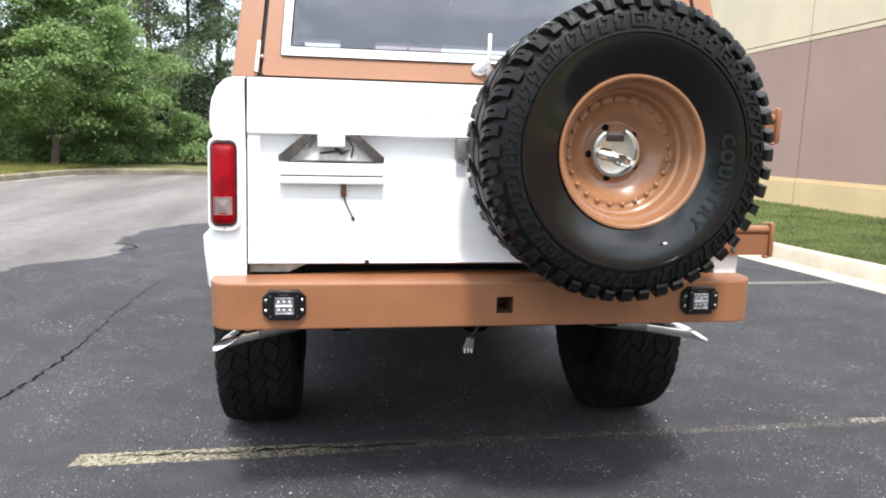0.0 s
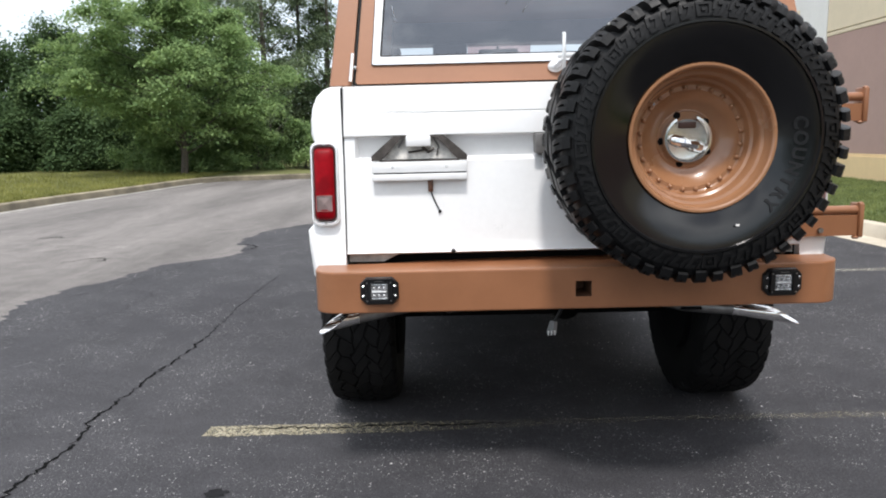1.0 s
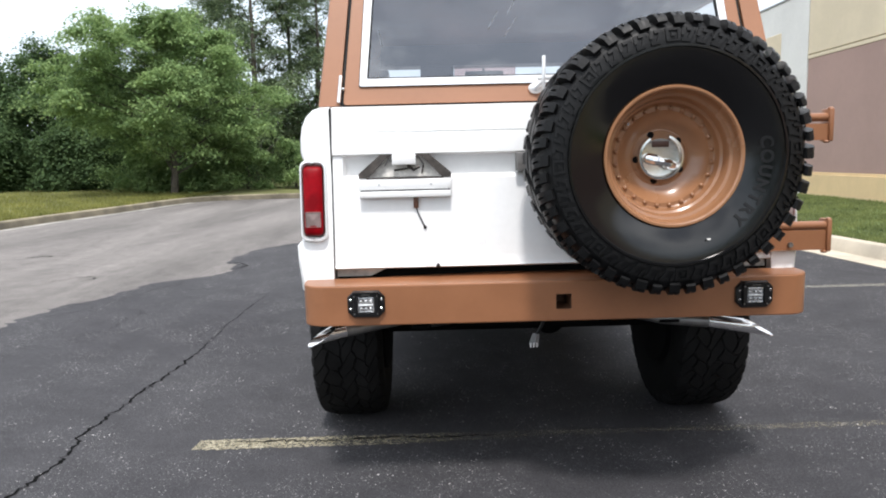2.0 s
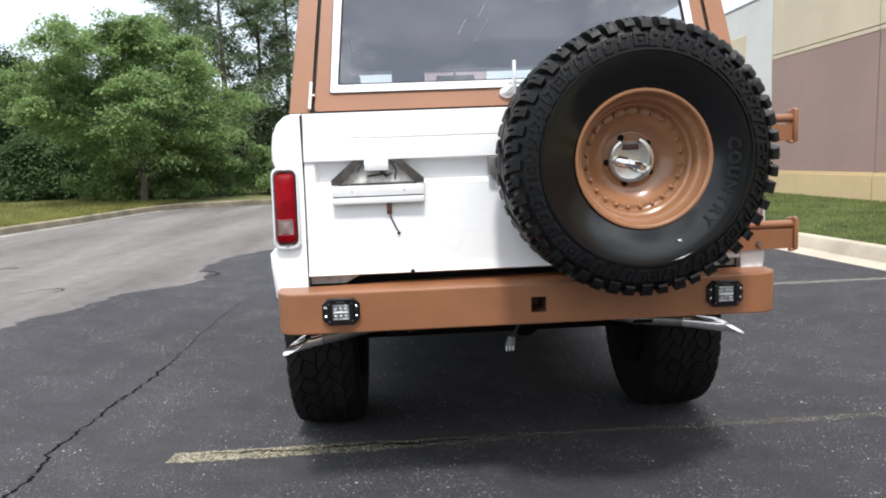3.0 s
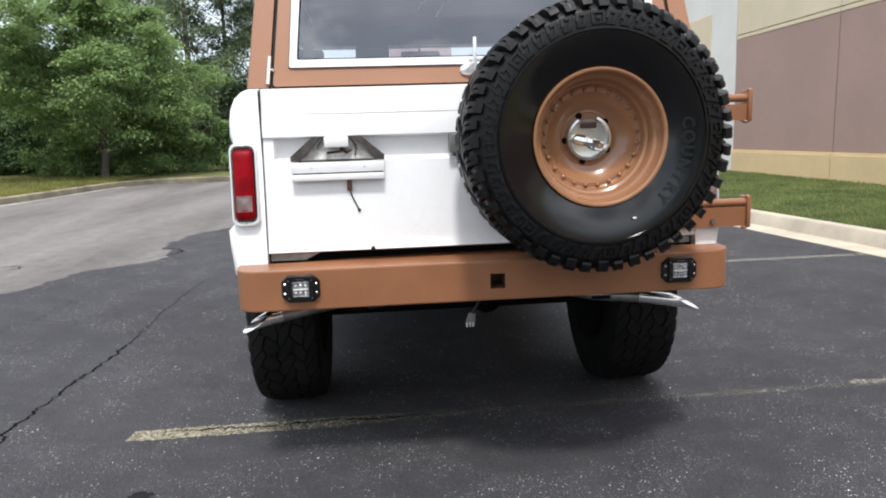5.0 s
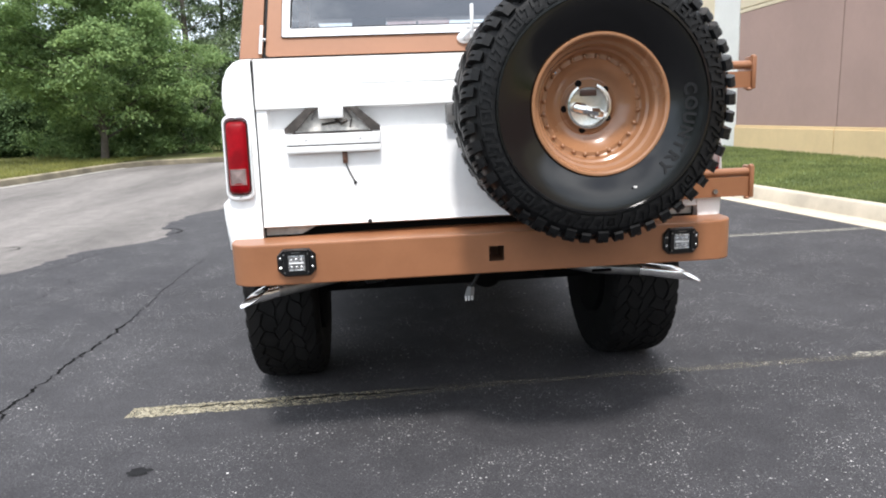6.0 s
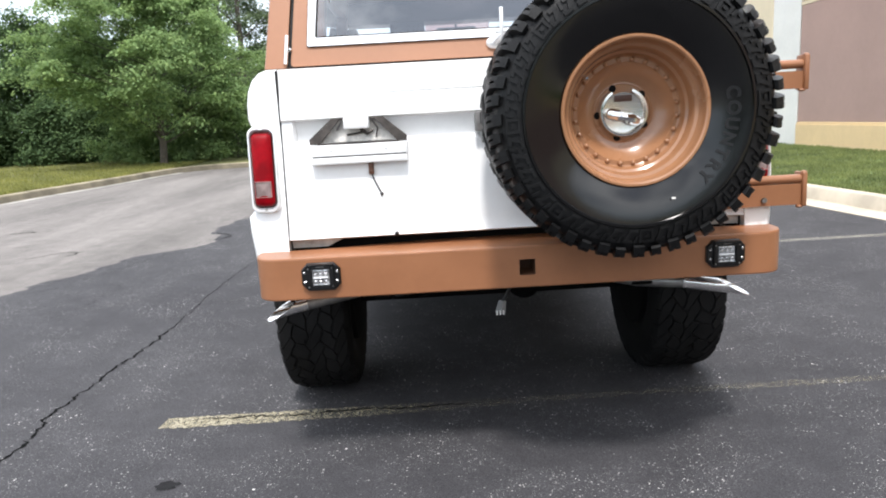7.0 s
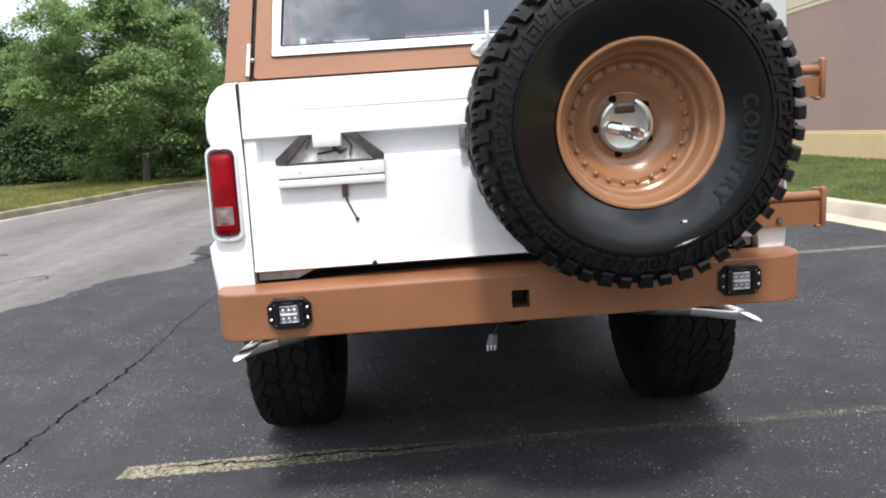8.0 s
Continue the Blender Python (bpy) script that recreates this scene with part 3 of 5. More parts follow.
def leaves(centres, per, spread, size, rng, flat=0.75):
    """Small folded leaves in loose clumps round the given centres, drooping outwards from each clump's middle."""
    n = len(centres) * per
    c = np.repeat(np.array(centres), per, axis=0)
    wide = np.repeat(rng.uniform(0.6, 1.3, len(centres)), per)[:, None]
    off = rng.normal(size=(n, 3)) * wide * np.array([spread, spread, spread * flat])
    off[:, 2] -= 0.14 * (off[:, 0] ** 2 + off[:, 1] ** 2) / spread
    p = c + off
    a = np.arctan2(off[:, 1], off[:, 0]) + rng.normal(0, 0.8, n)
    tilt = rng.normal(0.38, 0.42, n)
    d = np.stack([np.cos(a) * np.cos(tilt), np.sin(a) * np.cos(tilt), -np.sin(tilt)], 1)
    side = np.stack([-np.sin(a), np.cos(a), rng.normal(0, 0.4, n)], 1)
    side /= np.linalg.norm(side, axis=1)[:, None]
    s = size * rng.uniform(0.55, 1.4, n)[:, None]
    up = np.cross(d, side)
    v = np.stack([p - d * s * 0.5, p + side * s * 0.38 + up * s * 0.08, p + d * s * 0.55, p - side * s * 0.38 + up * s * 0.08], 1).reshape(-1, 3)
    f = np.arange(n * 4).reshape(-1, 4)
    return v.tolist(), f[:, [0, 1, 2]].tolist() + f[:, [0, 2, 3]].tolist()


def tree(name, x, y, z, height, radius, trunk_r, clumps, per, size, mat, label, seed, base=0.12, spread=0.42, rough=0.5, group="", flat=0.3):
    """A tapered trunk with limbs and boughs; the crown hangs on the boughs in flat sprays of leaves with gaps between."""
    rng = np.random.RandomState(seed)
    t = thing(name, (x, y, z), label, "tree", group)
    bm = bmesh.new()
    pts = [Vector((x + 0.15 * wobble(k * 3, 1.0, seed), y + 0.15 * wobble(k * 3, 1.0, seed + 3), z - 0.2 + height * 0.88 * k)) for k in (0, 0.06, 0.2, 0.4, 0.6, 0.8, 1.0)]
    sweep(bm, pts, [trunk_r * q for q in (1.5, 1.05, 0.9, 0.7, 0.45, 0.25, 0.06)], 9)
    centres = []
    limbs = max(6, clumps // 9)
    for n in range(limbs):
        h = base + (0.97 - base) * ((n + rng.rand()) / limbs)
        k = (h - base) / (1 - base)
        reach = radius * float(np.interp(k, [0, 0.12, 0.3, 0.45, 0.72, 0.88, 1.0], [0.66, 0.92, 1.0, 0.92, 0.6, 0.34, 0.06]))
        a = n * 2.399 + rng.uniform(-0.4, 0.4)
        reach *= 1.0 + rough * noise.noise(Vector((math.cos(a) * 1.7, math.sin(a) * 1.7, h * 4 + seed))) + rng.uniform(-0.12, 0.14)
        root = Vector((x, y, z + height * max(0.08, h - 0.10 - 0.10 * (1 - k))))
        tip = Vector((x + reach * math.cos(a), y + reach * math.sin(a), z + height * h + 0.04 * reach))
        mid = root.lerp(tip, 0.5) + Vector((0, 0, 0.05 * reach))
        r0 = trunk_r * 0.28 * (1.1 - k)
        sweep(bm, [root, mid, tip], [r0, r0 * 0.6, r0 * 0.12], 5)
        for q in range(max(1, clumps // limbs)):
            u = 0.28 + 0.76 * rng.rand() ** 0.65
            p = root * (1 - u) ** 2 + mid * 2 * u * (1 - u) + tip * u**2
            side = 0.30 * reach * (1.15 - u)
            centres.append((p.x + side * rng.normal(), p.y + side * rng.normal(), p.z + 0.06 * radius * rng.normal()))
    part("trunk", bm, BARK, t)
    v, f = leaves(centres, per, spread, size, rng, flat)
    raw("crown", v, f, mat, t)
    return t


# main broad tree by the kerb, taller ones behind it
tree("maple_tree", -9.3, 21.2, 0.15, 5.95, 3.9, 0.12, 460, 250, 0.092, LEAF, "broad leafy green maple tree by the car park kerb", 3, base=0.30, spread=0.26, rough=0.7)
for x, y, h, r, seed in ((-8.8, 30.7, 13.2, 2.9, 11), (-10.7, 34.1, 14.0, 3.6, 12), (-7.8, 34.5, 12.8, 2.5, 13), (-12.5, 36.6, 12.0, 3.0, 14), (-6.2, 33.0, 12.6, 2.6, 15)):
    tree("tall_tree", x, y, 0.3, h, r, 0.2, 210, 120, 0.12, LEAF_TALL, "tall thin-crowned woodland tree with sky between its leaves", seed, base=0.10, spread=0.34, group="tall trees")
wood_row = [(-13.8, 27.8, 5.6, 2.6), (-16.6, 27.0, 6.0, 2.6), (-19.8, 25.7, 6.2, 2.5), (-22.7, 24.4, 6.2, 2.5), (-25.1, 23.1, 6.4, 2.5), (-21.0, 23.0, 3.0, 1.9), (-17.8, 24.2, 2.8, 1.8), (-24.3, 17.2, 6.6, 2.2), (-26.9, 12.0, 7.8, 2.6), (-12.3, 29.9, 5.8, 2.4), (-14.6, 25.0, 2.4, 1.6)]
for i, (x, y, h, r) in enumerate(wood_row):
    tree("woodland_tree", x, y, 0.3, h, r, 0.12, 170, 160, 0.12, LEAF_DARK, "dense dark green tree of the woodland edge", 30 + i, base=0.04, spread=0.32, group="woodland edge", flat=0.6)
for i, (x, y, h, r) in enumerate([(-7.2, 22.6, 1.7, 1.2), (-5.6, 23.2, 1.9, 1.3), (-11.4, 23.4, 1.4, 1.1), (-8.6, 22.3, 1.0, 0.8), (-10.2, 22.6, 1.1, 0.9), (-3.9, 23.6, 2.2, 1.4), (-8.2, 24.6, 2.4, 1.4)]):
    tree("bush", x, y, 0.15, h, r, 0.05, 80, 110, 0.085, LEAF if i < 5 else LEAF_DARK, "leafy green bush at the end of the car park", 60 + i, base=0.02, spread=0.2, group="bushes at the car park's end", flat=0.6)

# deep woods behind, too many leaves to count
rng = np.random.RandomState(77)
deep = []
for _ in range(1000):
    a = rng.uniform(-44, -9.5)
    d = rng.uniform(33, 43)
    hmax = 5.6 if a < -27 else (5.4 if a < -17 else 4.4)
    deep.append((d * math.sin(radians(a)), d * math.cos(radians(a)), 0.2 + hmax * rng.rand() ** 1.3))
v, f = leaves(deep, 110, 0.55, 0.18, rng)
tagged(raw("far_woods", v, f, LEAF_DARK), "dark green wall of woods behind the trees", "woods", kind="stuff")

# unseen woods added behind the camera to hold back the bright low sky
rng = np.random.RandomState(78)
deep = []
for _ in range(380):
    deep.append((rng.uniform(-12, 40), rng.uniform(-44, -38), 0.1 + 8.0 * rng.rand()))
v, f = leaves(deep, 70, 1.1, 0.42, rng)
tagged(raw("far_woods", v, f, LEAF_DARK), "unseen dark green leaves added behind the camera to block the low sky", "woods", kind="stuff")

# ---- the truck ----
truck = thing("off_road_truck", (0, 2.0, 0), "white and copper vintage off-road truck, spare wheel on its tail", "truck")
REAR_AXLE, FRONT_AXLE, HUB_Z = 0.915, 3.25, 0.402


def gate_y(z):
    """The lean of the tail: metres ahead of the bumper's face at height z."""
    return 0.128 + (z - 0.785) * 0.10


def arch(y):
    for a in (REAR_AXLE, FRONT_AXLE):
        d = 0.50**2 - (y - a) ** 2
        if d > 0:
            return HUB_Z + 0.02 + math.sqrt(d)
    return 0.0


SIDE = [(0.752, 0.735), (0.752, 1.338), (0.785, 1.337), (0.812, 1.328), (0.836, 1.305), (0.851, 1.27), (0.857, 1.23), (0.8575, 1.185), (0.8535, 1.170), (0.848, 1.158), (0.846, 1.05), (0.85, 0.92), (0.862, 0.885), (0.878, 0.868), (0.876, 0.82), (0.865, 0.72), (0.85, 0.70), (0.77, 0.70)]


def side_section(y, sx, inset=0.0, lean=False):
    out = []
    lo = arch(y)
    for x, z in SIDE:
        zz = max(z, lo) if lo else z
        xx = x - inset if x > 0.8 else x
        zz = min(zz, 1.338) - (inset if z > 1.3 else 0)
        out.append((sx * xx - (0.028 if sx > 0 and x > 0.8 else 0.0), (gate_y(zz) + y if lean else y), zz))
    return out


for sx, nm in ((-1, "quarter_panel"), (1, "quarter_panel")):
    bm = bmesh.new()
    ys = [0.30 + 0.04 * k for k in range(0, 85)]
    secs = [side_section(0.004, sx, 0.014, True), side_section(0.010, sx, 0.005, True), side_section(0.022, sx, 0.0, True)]
    secs += [side_section(y, sx) for y in ys]
    loft(bm, secs)
    bmesh.ops.remove_doubles(bm, verts=bm.verts, dist=0.0004)
    part(nm, bm, WHITE, truck)

# tailgate: a bulging band on top, a shaded recess under its lip, a flat lower panel rolled under at the bottom
FLAT = [(0.0, 0.800), (-0.006, 0.790), (0.004, 0.785), (0.0, 0.83), (0.0, 0.95), (0.0, 1.06), (0.0, 1.088), (0.0, 1.10), (0.0, 1.12), (0.0, 1.15), (0.0, 1.166), (-0.008, 1.174), (-0.009, 1.20), (-0.0074, 1.236), (-0.0071, 1.2425), (-0.0069, 1.2455), (-0.0068, 1.2485), (-0.0065, 1.256), (-0.003, 1.331), (0.012, 1.336)]
DEEP = [(0.0, 0.800), (-0.006, 0.790), (0.004, 0.785), (0.0, 0.83), (0.0, 0.95), (0.002, 1.06), (0.002, 1.088), (0.012, 1.098), (0.034, 1.102), (0.030, 1.13), (0.010, 1.168), (-0.008, 1.174), (-0.009, 1.20), (-0.0074, 1.236), (-0.0071, 1.2425), (-0.0069, 1.2455), (-0.0068, 1.2485), (-0.0065, 1.256), (-0.003, 1.331), (0.012, 1.336)]
ORDER = [2, 1, 0] + list(range(3, 20))


def gate_section(x, deep):
    prof = [((1 - deep) * a[0] + deep * b[0], b[1]) for a, b in zip(FLAT, DEEP)]
    groove = 0.0044 * min(1.0, max(0.0, (0.66 - abs(x)) / 0.2))
    prof[15] = (prof[15][0] + groove, prof[15][1])
    front = [(x, gate_y(prof[k][1]) + prof[k][0], prof[k][1]) for k in ORDER]
    return front + [(x, gate_y(1.336) + 0.06, 1.336), (x, gate_y(0.785) + 0.05, 0.785)]


tailgate_bm = bmesh.new()
xs = [(-0.746, 0), (-0.742, 0), (-0.712, 0), (-0.702, 0.9), (-0.69, 1)] + [(-0.69 + 1.38 * k / 24, 1) for k in range(1, 24)] + [(0.69, 1), (0.702, 0.9), (0.712, 0), (0.742, 0), (0.746, 0)]
loft(tailgate_bm, [gate_section(x, d) for x, d in xs])
gate = part("tailgate", tailgate_bm, WHITE, truck, "white painted tailgate with a recessed band")
for sx in (-1, 1):
    bm = bmesh.new()
    box(bm, sx * 0.749 - 0.0035, sx * 0.749 + 0.0035, 0.165, 0.24, 0.74, 1.33)
    part("gate_seal", bm, GAP, truck, smooth=False)
bm = bmesh.new()
ball(bm, (-0.395, 0.117, 0.793), 0.008)
part("rubber_stop", bm, BLACK, gate)
bm = bmesh.new()
box(bm, -0.122, -0.088, 0.128, 0.185, 1.105, 1.17, 0.006)
part("gate_handle", bm, HANDLE, gate, "grey metal handle plate")

# sill under the gate, with the pale bracket at its corner
bm = bmesh.new()
box(bm, -0.75, 0.75, 0.20, 0.26, 0.70, 0.80)
box(bm, -0.36, -0.26, 0.165, 0.2, 0.772, 0.782)
part("rear_sill", bm, UNDER, truck, smooth=False)
for sx in (-1, 1):
    bm = bmesh.new()
    loft(bm, [[(sx * 0.748, y, 0.755), (sx * 0.63, y, 0.755), (sx * 0.565, y, 0.785), (sx * 0.748, y, 0.785)] for y in (0.165, 0.172)])
    part("sill_bracket", bm, simple("dirty_white", (0.45, 0.43, 0.40), 0.6, vary=0.3, scale=25), truck)

# licence plate bracket: dark trapezoid frame, white strip below, white lamp box
py = 0.135
bracket_bm = bmesh.new()
for sx in (-1, 1):
    cx = -0.5
    loft(bracket_bm, [[(cx + sx * 0.083, y, 1.170), (cx + sx * 0.054, y, 1.170), (cx + sx * 0.126, y, 1.092), (cx + sx * 0.156, y, 1.092), (cx + sx * 0.156, y, 1.108)] for y in (py, py + 0.02)])
box(bracket_bm, -0.63, -0.37, py + 0.001, py + 0.03, 1.0885, 1.094)
box(bracket_bm, -0.584, -0.416, py + 0.001, py + 0.03, 1.1655, 1.1715)
bracket = part("plate_bracket", bracket_bm, BRACKET, truck, "dark metal licence plate bracket with a white strip")
bm = bmesh.new()
box(bm, -0.655, -0.345, py - 0.004, py + 0.018, 1.0528, 1.0885, 0.003)
part("plate_strip", bm, WHITE, bracket, "white painted metal strip")
bm = bmesh.new()
box(bm, -0.654, -0.346, py - 0.012, py + 0.016, 1.027, 1.0482, 0.003)
part("plate_strip", bm, WHITE, bracket, "white painted metal strip")
bm = bmesh.new()
box(bm, -0.651, -0.349, py + 0.004, py + 0.014, 1.0484, 1.0526)
part("strip_seam", bm, GAP, bracket, smooth=False)
bm = bmesh.new()
box(bm, -0.541, -0.461, py - 0.026, py + 0.026, 1.136, 1.172, 0.004)
part("plate_lamp", bm, WHITE, bracket, "white metal plate lamp box")
bm = bmesh.new()
loft(bm, [[(-0.562, y, 1.168), (-0.438, y, 1.168), (-0.367, y, 1.096), (-0.633, y, 1.096)] for y in (py + 0.022, py + 0.026)])
part("back_plate", bm, simple("dirty_plate", (0.74, 0.71, 0.66), 0.55, vary=0.35, scale=22), bracket, "grimy pale back plate")
for sx in (-1, 1):
    bm = bmesh.new()
    sweep(bm, [(-0.501 + sx * 0.046, py + 0.004, 1.166), (-0.501 + sx * 0.066, py + 0.012, 1.134)], 0.003, 6)
    part("lamp_strut", bm, STEEL, bracket)
for x in (-0.588, -0.412):
    bm = bmesh.new()
    lathe(bm, [(0.0, -0.003), (0.004, -0.002), (0.0045, 0.0)], 10, (x, py - 0.0035, 1.07))
    part("screw", bm, TRIM, bracket)
for pts, r in (([(-0.535, 0.155, 1.118), (-0.51, 0.15, 1.121), (-0.48, 0.155, 1.125)], 0.0035), ([(-0.49, 0.15, 1.135), (-0.47, 0.148, 1.118), (-0.452, 0.152, 1.13)], 0.006), ([(-0.437, 0.152, 1.132), (-0.44, 0.147, 1.12), (-0.443, 0.152, 1.106)], 0.003)):
    bm = bmesh.new()
    sweep(bm, pts, r, 6)
    part("lamp_wire", bm, BRACKET, bracket)
bm = bmesh.new()
box(bm, -0.474, -0.457, 0.139, 0.153, 0.988, 1.030, 0.002)
ball(bm, (-0.465, 0.139, 1.0), 0.004)
part("connector", bm, BROWN, bracket, "brown plastic connector")
bm = bmesh.new()
sweep(bm, [(-0.465, 0.146, 0.99), (-0.459, 0.143, 0.972), (-0.447, 0.141, 0.945), (-0.437, 0.140, 0.925)], 0.0024, 6)
ball(bm, (-0.4365, 0.139, 0.923), 0.006)
part("loose_cable", bm, BLACK, bracket, "loose black cable end")


def octagon(cx, cz, hw, hh, cut):
    return [(cx - hw + cut, cz + hh), (cx + hw - cut, cz + hh), (cx + hw, cz + hh - cut), (cx + hw, cz - hh + cut), (cx + hw - cut, cz - hh), (cx - hw + cut, cz - hh), (cx - hw, cz - hh + cut), (cx - hw, cz + hh - cut)]


def rounded(cx, cz, hw, hh, r, n=5):
    out = []
    for sx, sz, a0 in ((1, 1, 0), (-1, 1, 90), (-1, -1, 180), (1, -1, 270)):
        for k in range(n):
            a = radians(a0 + 90 * k / (n - 1))
            out.append((cx + sx * (hw - r) + r * math.cos(a), cz + sz * (hh - r) + r * math.sin(a)))
    return out


# tail lamps
def tail_lamp(sx):
    cx, cz = (0.789 if sx > 0 else -0.8125), 1.021
    y0 = 0.148
    lean = lambda z: (z - cz) * 0.10
    ring = lambda hw, hh, r, y: [(x, y + lean(z), z) for x, z in rounded(cx, cz, hw, hh, r)]
    bm = bmesh.new()
    loft(bm, [ring(0.046, 0.138, 0.026, y0 + 0.03), ring(0.046, 0.138, 0.026, y0 - 0.005), ring(0.0435, 0.1355, 0.025, y0 - 0.012), ring(0.0395, 0.1300, 0.022, y0 - 0.013), ring(0.036, 0.123, 0.018, y0 - 0.006), ring(0.0345, 0.1195, 0.016, y0 + 0.01)], caps=False)
    lamp = part("tail_lamp", bm, TRIM, truck, "upright red tail lamp in a bright bezel")
    bm = bmesh.new()
    loft(bm, [ring(0.0340, 0.1175, 0.015, y0 + 0.008), ring(0.0340, 0.1175, 0.015, y0 - 0.006), ring(0.0325, 0.1155, 0.015, y0 - 0.014), ring(0.0285, 0.1105, 0.014, y0 - 0.0205), ring(0.022, 0.102, 0.013, y0 - 0.025), ring(0.013, 0.090, 0.010, y0 - 0.0275), ring(0.005, 0.08, 0.004, y0 - 0.0285)])
    part("red_lens", bm, RED, lamp, "ribbed red plastic lens")
    # added dark ring for the shaded edge of the curved lens
    bm = bmesh.new()
    loft(bm, [ring(0.0350, 0.1200, 0.017, y0 - 0.004), ring(0.0345, 0.1192, 0.017, y0 - 0.0095), ring(0.0322, 0.1150, 0.015, y0 - 0.0150), ring(0.0315, 0.1140, 0.015, y0 - 0.008)], caps=False)
    part("lens_edge_shade", bm, LENS_DARK, lamp, "dark red ring that shades the edge of the lens")
    bm = bmesh.new()
    zz = cz - 0.061
    box(bm, cx - 0.024, cx + 0.024, y0 + lean(zz) - 0.030, y0 + lean(zz), zz - 0.025, zz + 0.025, 0.003)
    for k in range(4):
        q = 0.020 - 0.005 * k
        box(bm, cx - q, cx + q, y0 + lean(zz) - 0.0315 - 0.0012 * k, y0 + lean(zz) - 0.029, zz - q, zz + q, 0.001, 1)
    part("reverse_lens", bm, SMOKE, lamp, "clear grey reversing lens")
    bm = bmesh.new()
    for a, b, c, d in ((-0.0256, 0.0256, 0.0244, 0.0256), (-0.0256, 0.0256, -0.0256, -0.0244), (-0.0256, -0.0244, -0.0256, 0.0256), (0.0244, 0.0256, -0.0256, 0.0256)):
        box(bm, cx + a, cx + b, y0 + lean(zz) - 0.0325, y0 + lean(zz) - 0.01, zz + c, zz + d)
    part("reverse_lens_rim", bm, LENS_EDGE, lamp, smooth=False)
    for s in (-1, 1):
        bm = bmesh.new()
        ball(bm, (cx, y0 - 0.011 + lean(cz + s * 0.126), cz + s * 0.1265), 0.005, squash=(1, 0.6, 1))
        part("screw", bm, STEEL, lamp)


tail_lamp(-1)
tail_lamp(1)

# rear bumper with a receiver opening
hx0, hx1, hz0, hz1 = -0.013, 0.037, 0.657, 0.707
BX, BZ0, BZ1, BD = 0.845, 0.617, 0.751, 0.125


def bumper_section(x):
    """Front and back of the bumper at x: the ends turn forward in a curve."""
    d = max(0.0, abs(x) - (BX - 0.08))
    return 0.08 - math.sqrt(max(0.0, 0.08**2 - d * d)) if d > 0 else 0.0


def bumper_back(x):
    """How far the top plate reaches under the body: deepest in the middle."""
    return 0.134 + 0.07 * max(0.0, 1 - (abs(x) / 0.66) ** 2.2)


bm = bmesh.new()
bxs = sorted({-BX, BX, hx0, hx1} | {round(s * (BX - 0.08 + 0.08 * math.sin(radians(a))), 4) for s in (-1, 1) for a in (0, 15, 30, 45, 60, 75)} | {round(-0.78 + 0.13 * k, 3) for k in range(13)})
FOLD = [(0.0045, BZ0), (0.0015, BZ0 + 0.0012), (0.0, BZ0 + 0.0045), (0.0, BZ0 + 0.006), (0.0, hz0), (0.0, hz1), (0.0, BZ1 - 0.007), (0.0, BZ1 - 0.005), (0.0016, BZ1 - 0.0014), (0.005, BZ1), (0.0075, BZ1)]
grid = [[bm.verts.new((x, bumper_section(x) + d, z)) for d, z in FOLD] for x in bxs]
for i in range(len(bxs) - 1):
    for j in range(len(FOLD) - 1):
        if not (bxs[i] >= hx0 - 1e-6 and bxs[i + 1] <= hx1 + 1e-6 and j == 4):
            bm.faces.new((grid[i][j], grid[i + 1][j], grid[i + 1][j + 1], grid[i][j + 1]))
back_t = [bm.verts.new((x, bumper_back(x), BZ1 + 0.001)) for x in bxs]
back_b = [bm.verts.new((x, BD, BZ0)) for x in bxs]
for i in range(len(bxs) - 1):
    bm.faces.new((grid[i][-1], grid[i + 1][-1], back_t[i + 1], back_t[i]))
    bm.faces.new((grid[i + 1][0], grid[i][0], back_b[i], back_b[i + 1]))
    bm.faces.new((back_t[i], back_t[i + 1], back_b[i + 1], back_b[i]))
for k, col in ((0, grid[0]), (-1, grid[-1])):
    bm.faces.new(col + [back_t[k], back_b[k]])
for v in bm.verts:
    if v.co.x > 0.7:
        v.co.x -= 0.012
bumper = part("rear_bumper", bm, COPPER, truck, "copper painted plate steel rear bumper")
bm = bmesh.new()
loft(bm, [[(hx0, y, hz0), (hx1, y, hz0), (hx1, y, hz1), (hx0, y, hz1)] for y in (0.0005, 0.118)], caps=False)
bm.faces.new([bm.verts.new(p) for p in ((hx0, 0.118, hz0), (hx1, 0.118, hz0), (hx1, 0.118, hz1), (hx0, 0.118, hz1))])
part("receiver_tube", bm, simple("receiver_shade", (0.12, 0.055, 0.03), 0.6), bumper, smooth=False)

LED = simple("led_reflector", (0.75, 0.75, 0.75), 0.2, metal=0.8, vary=0.25, scale=90)


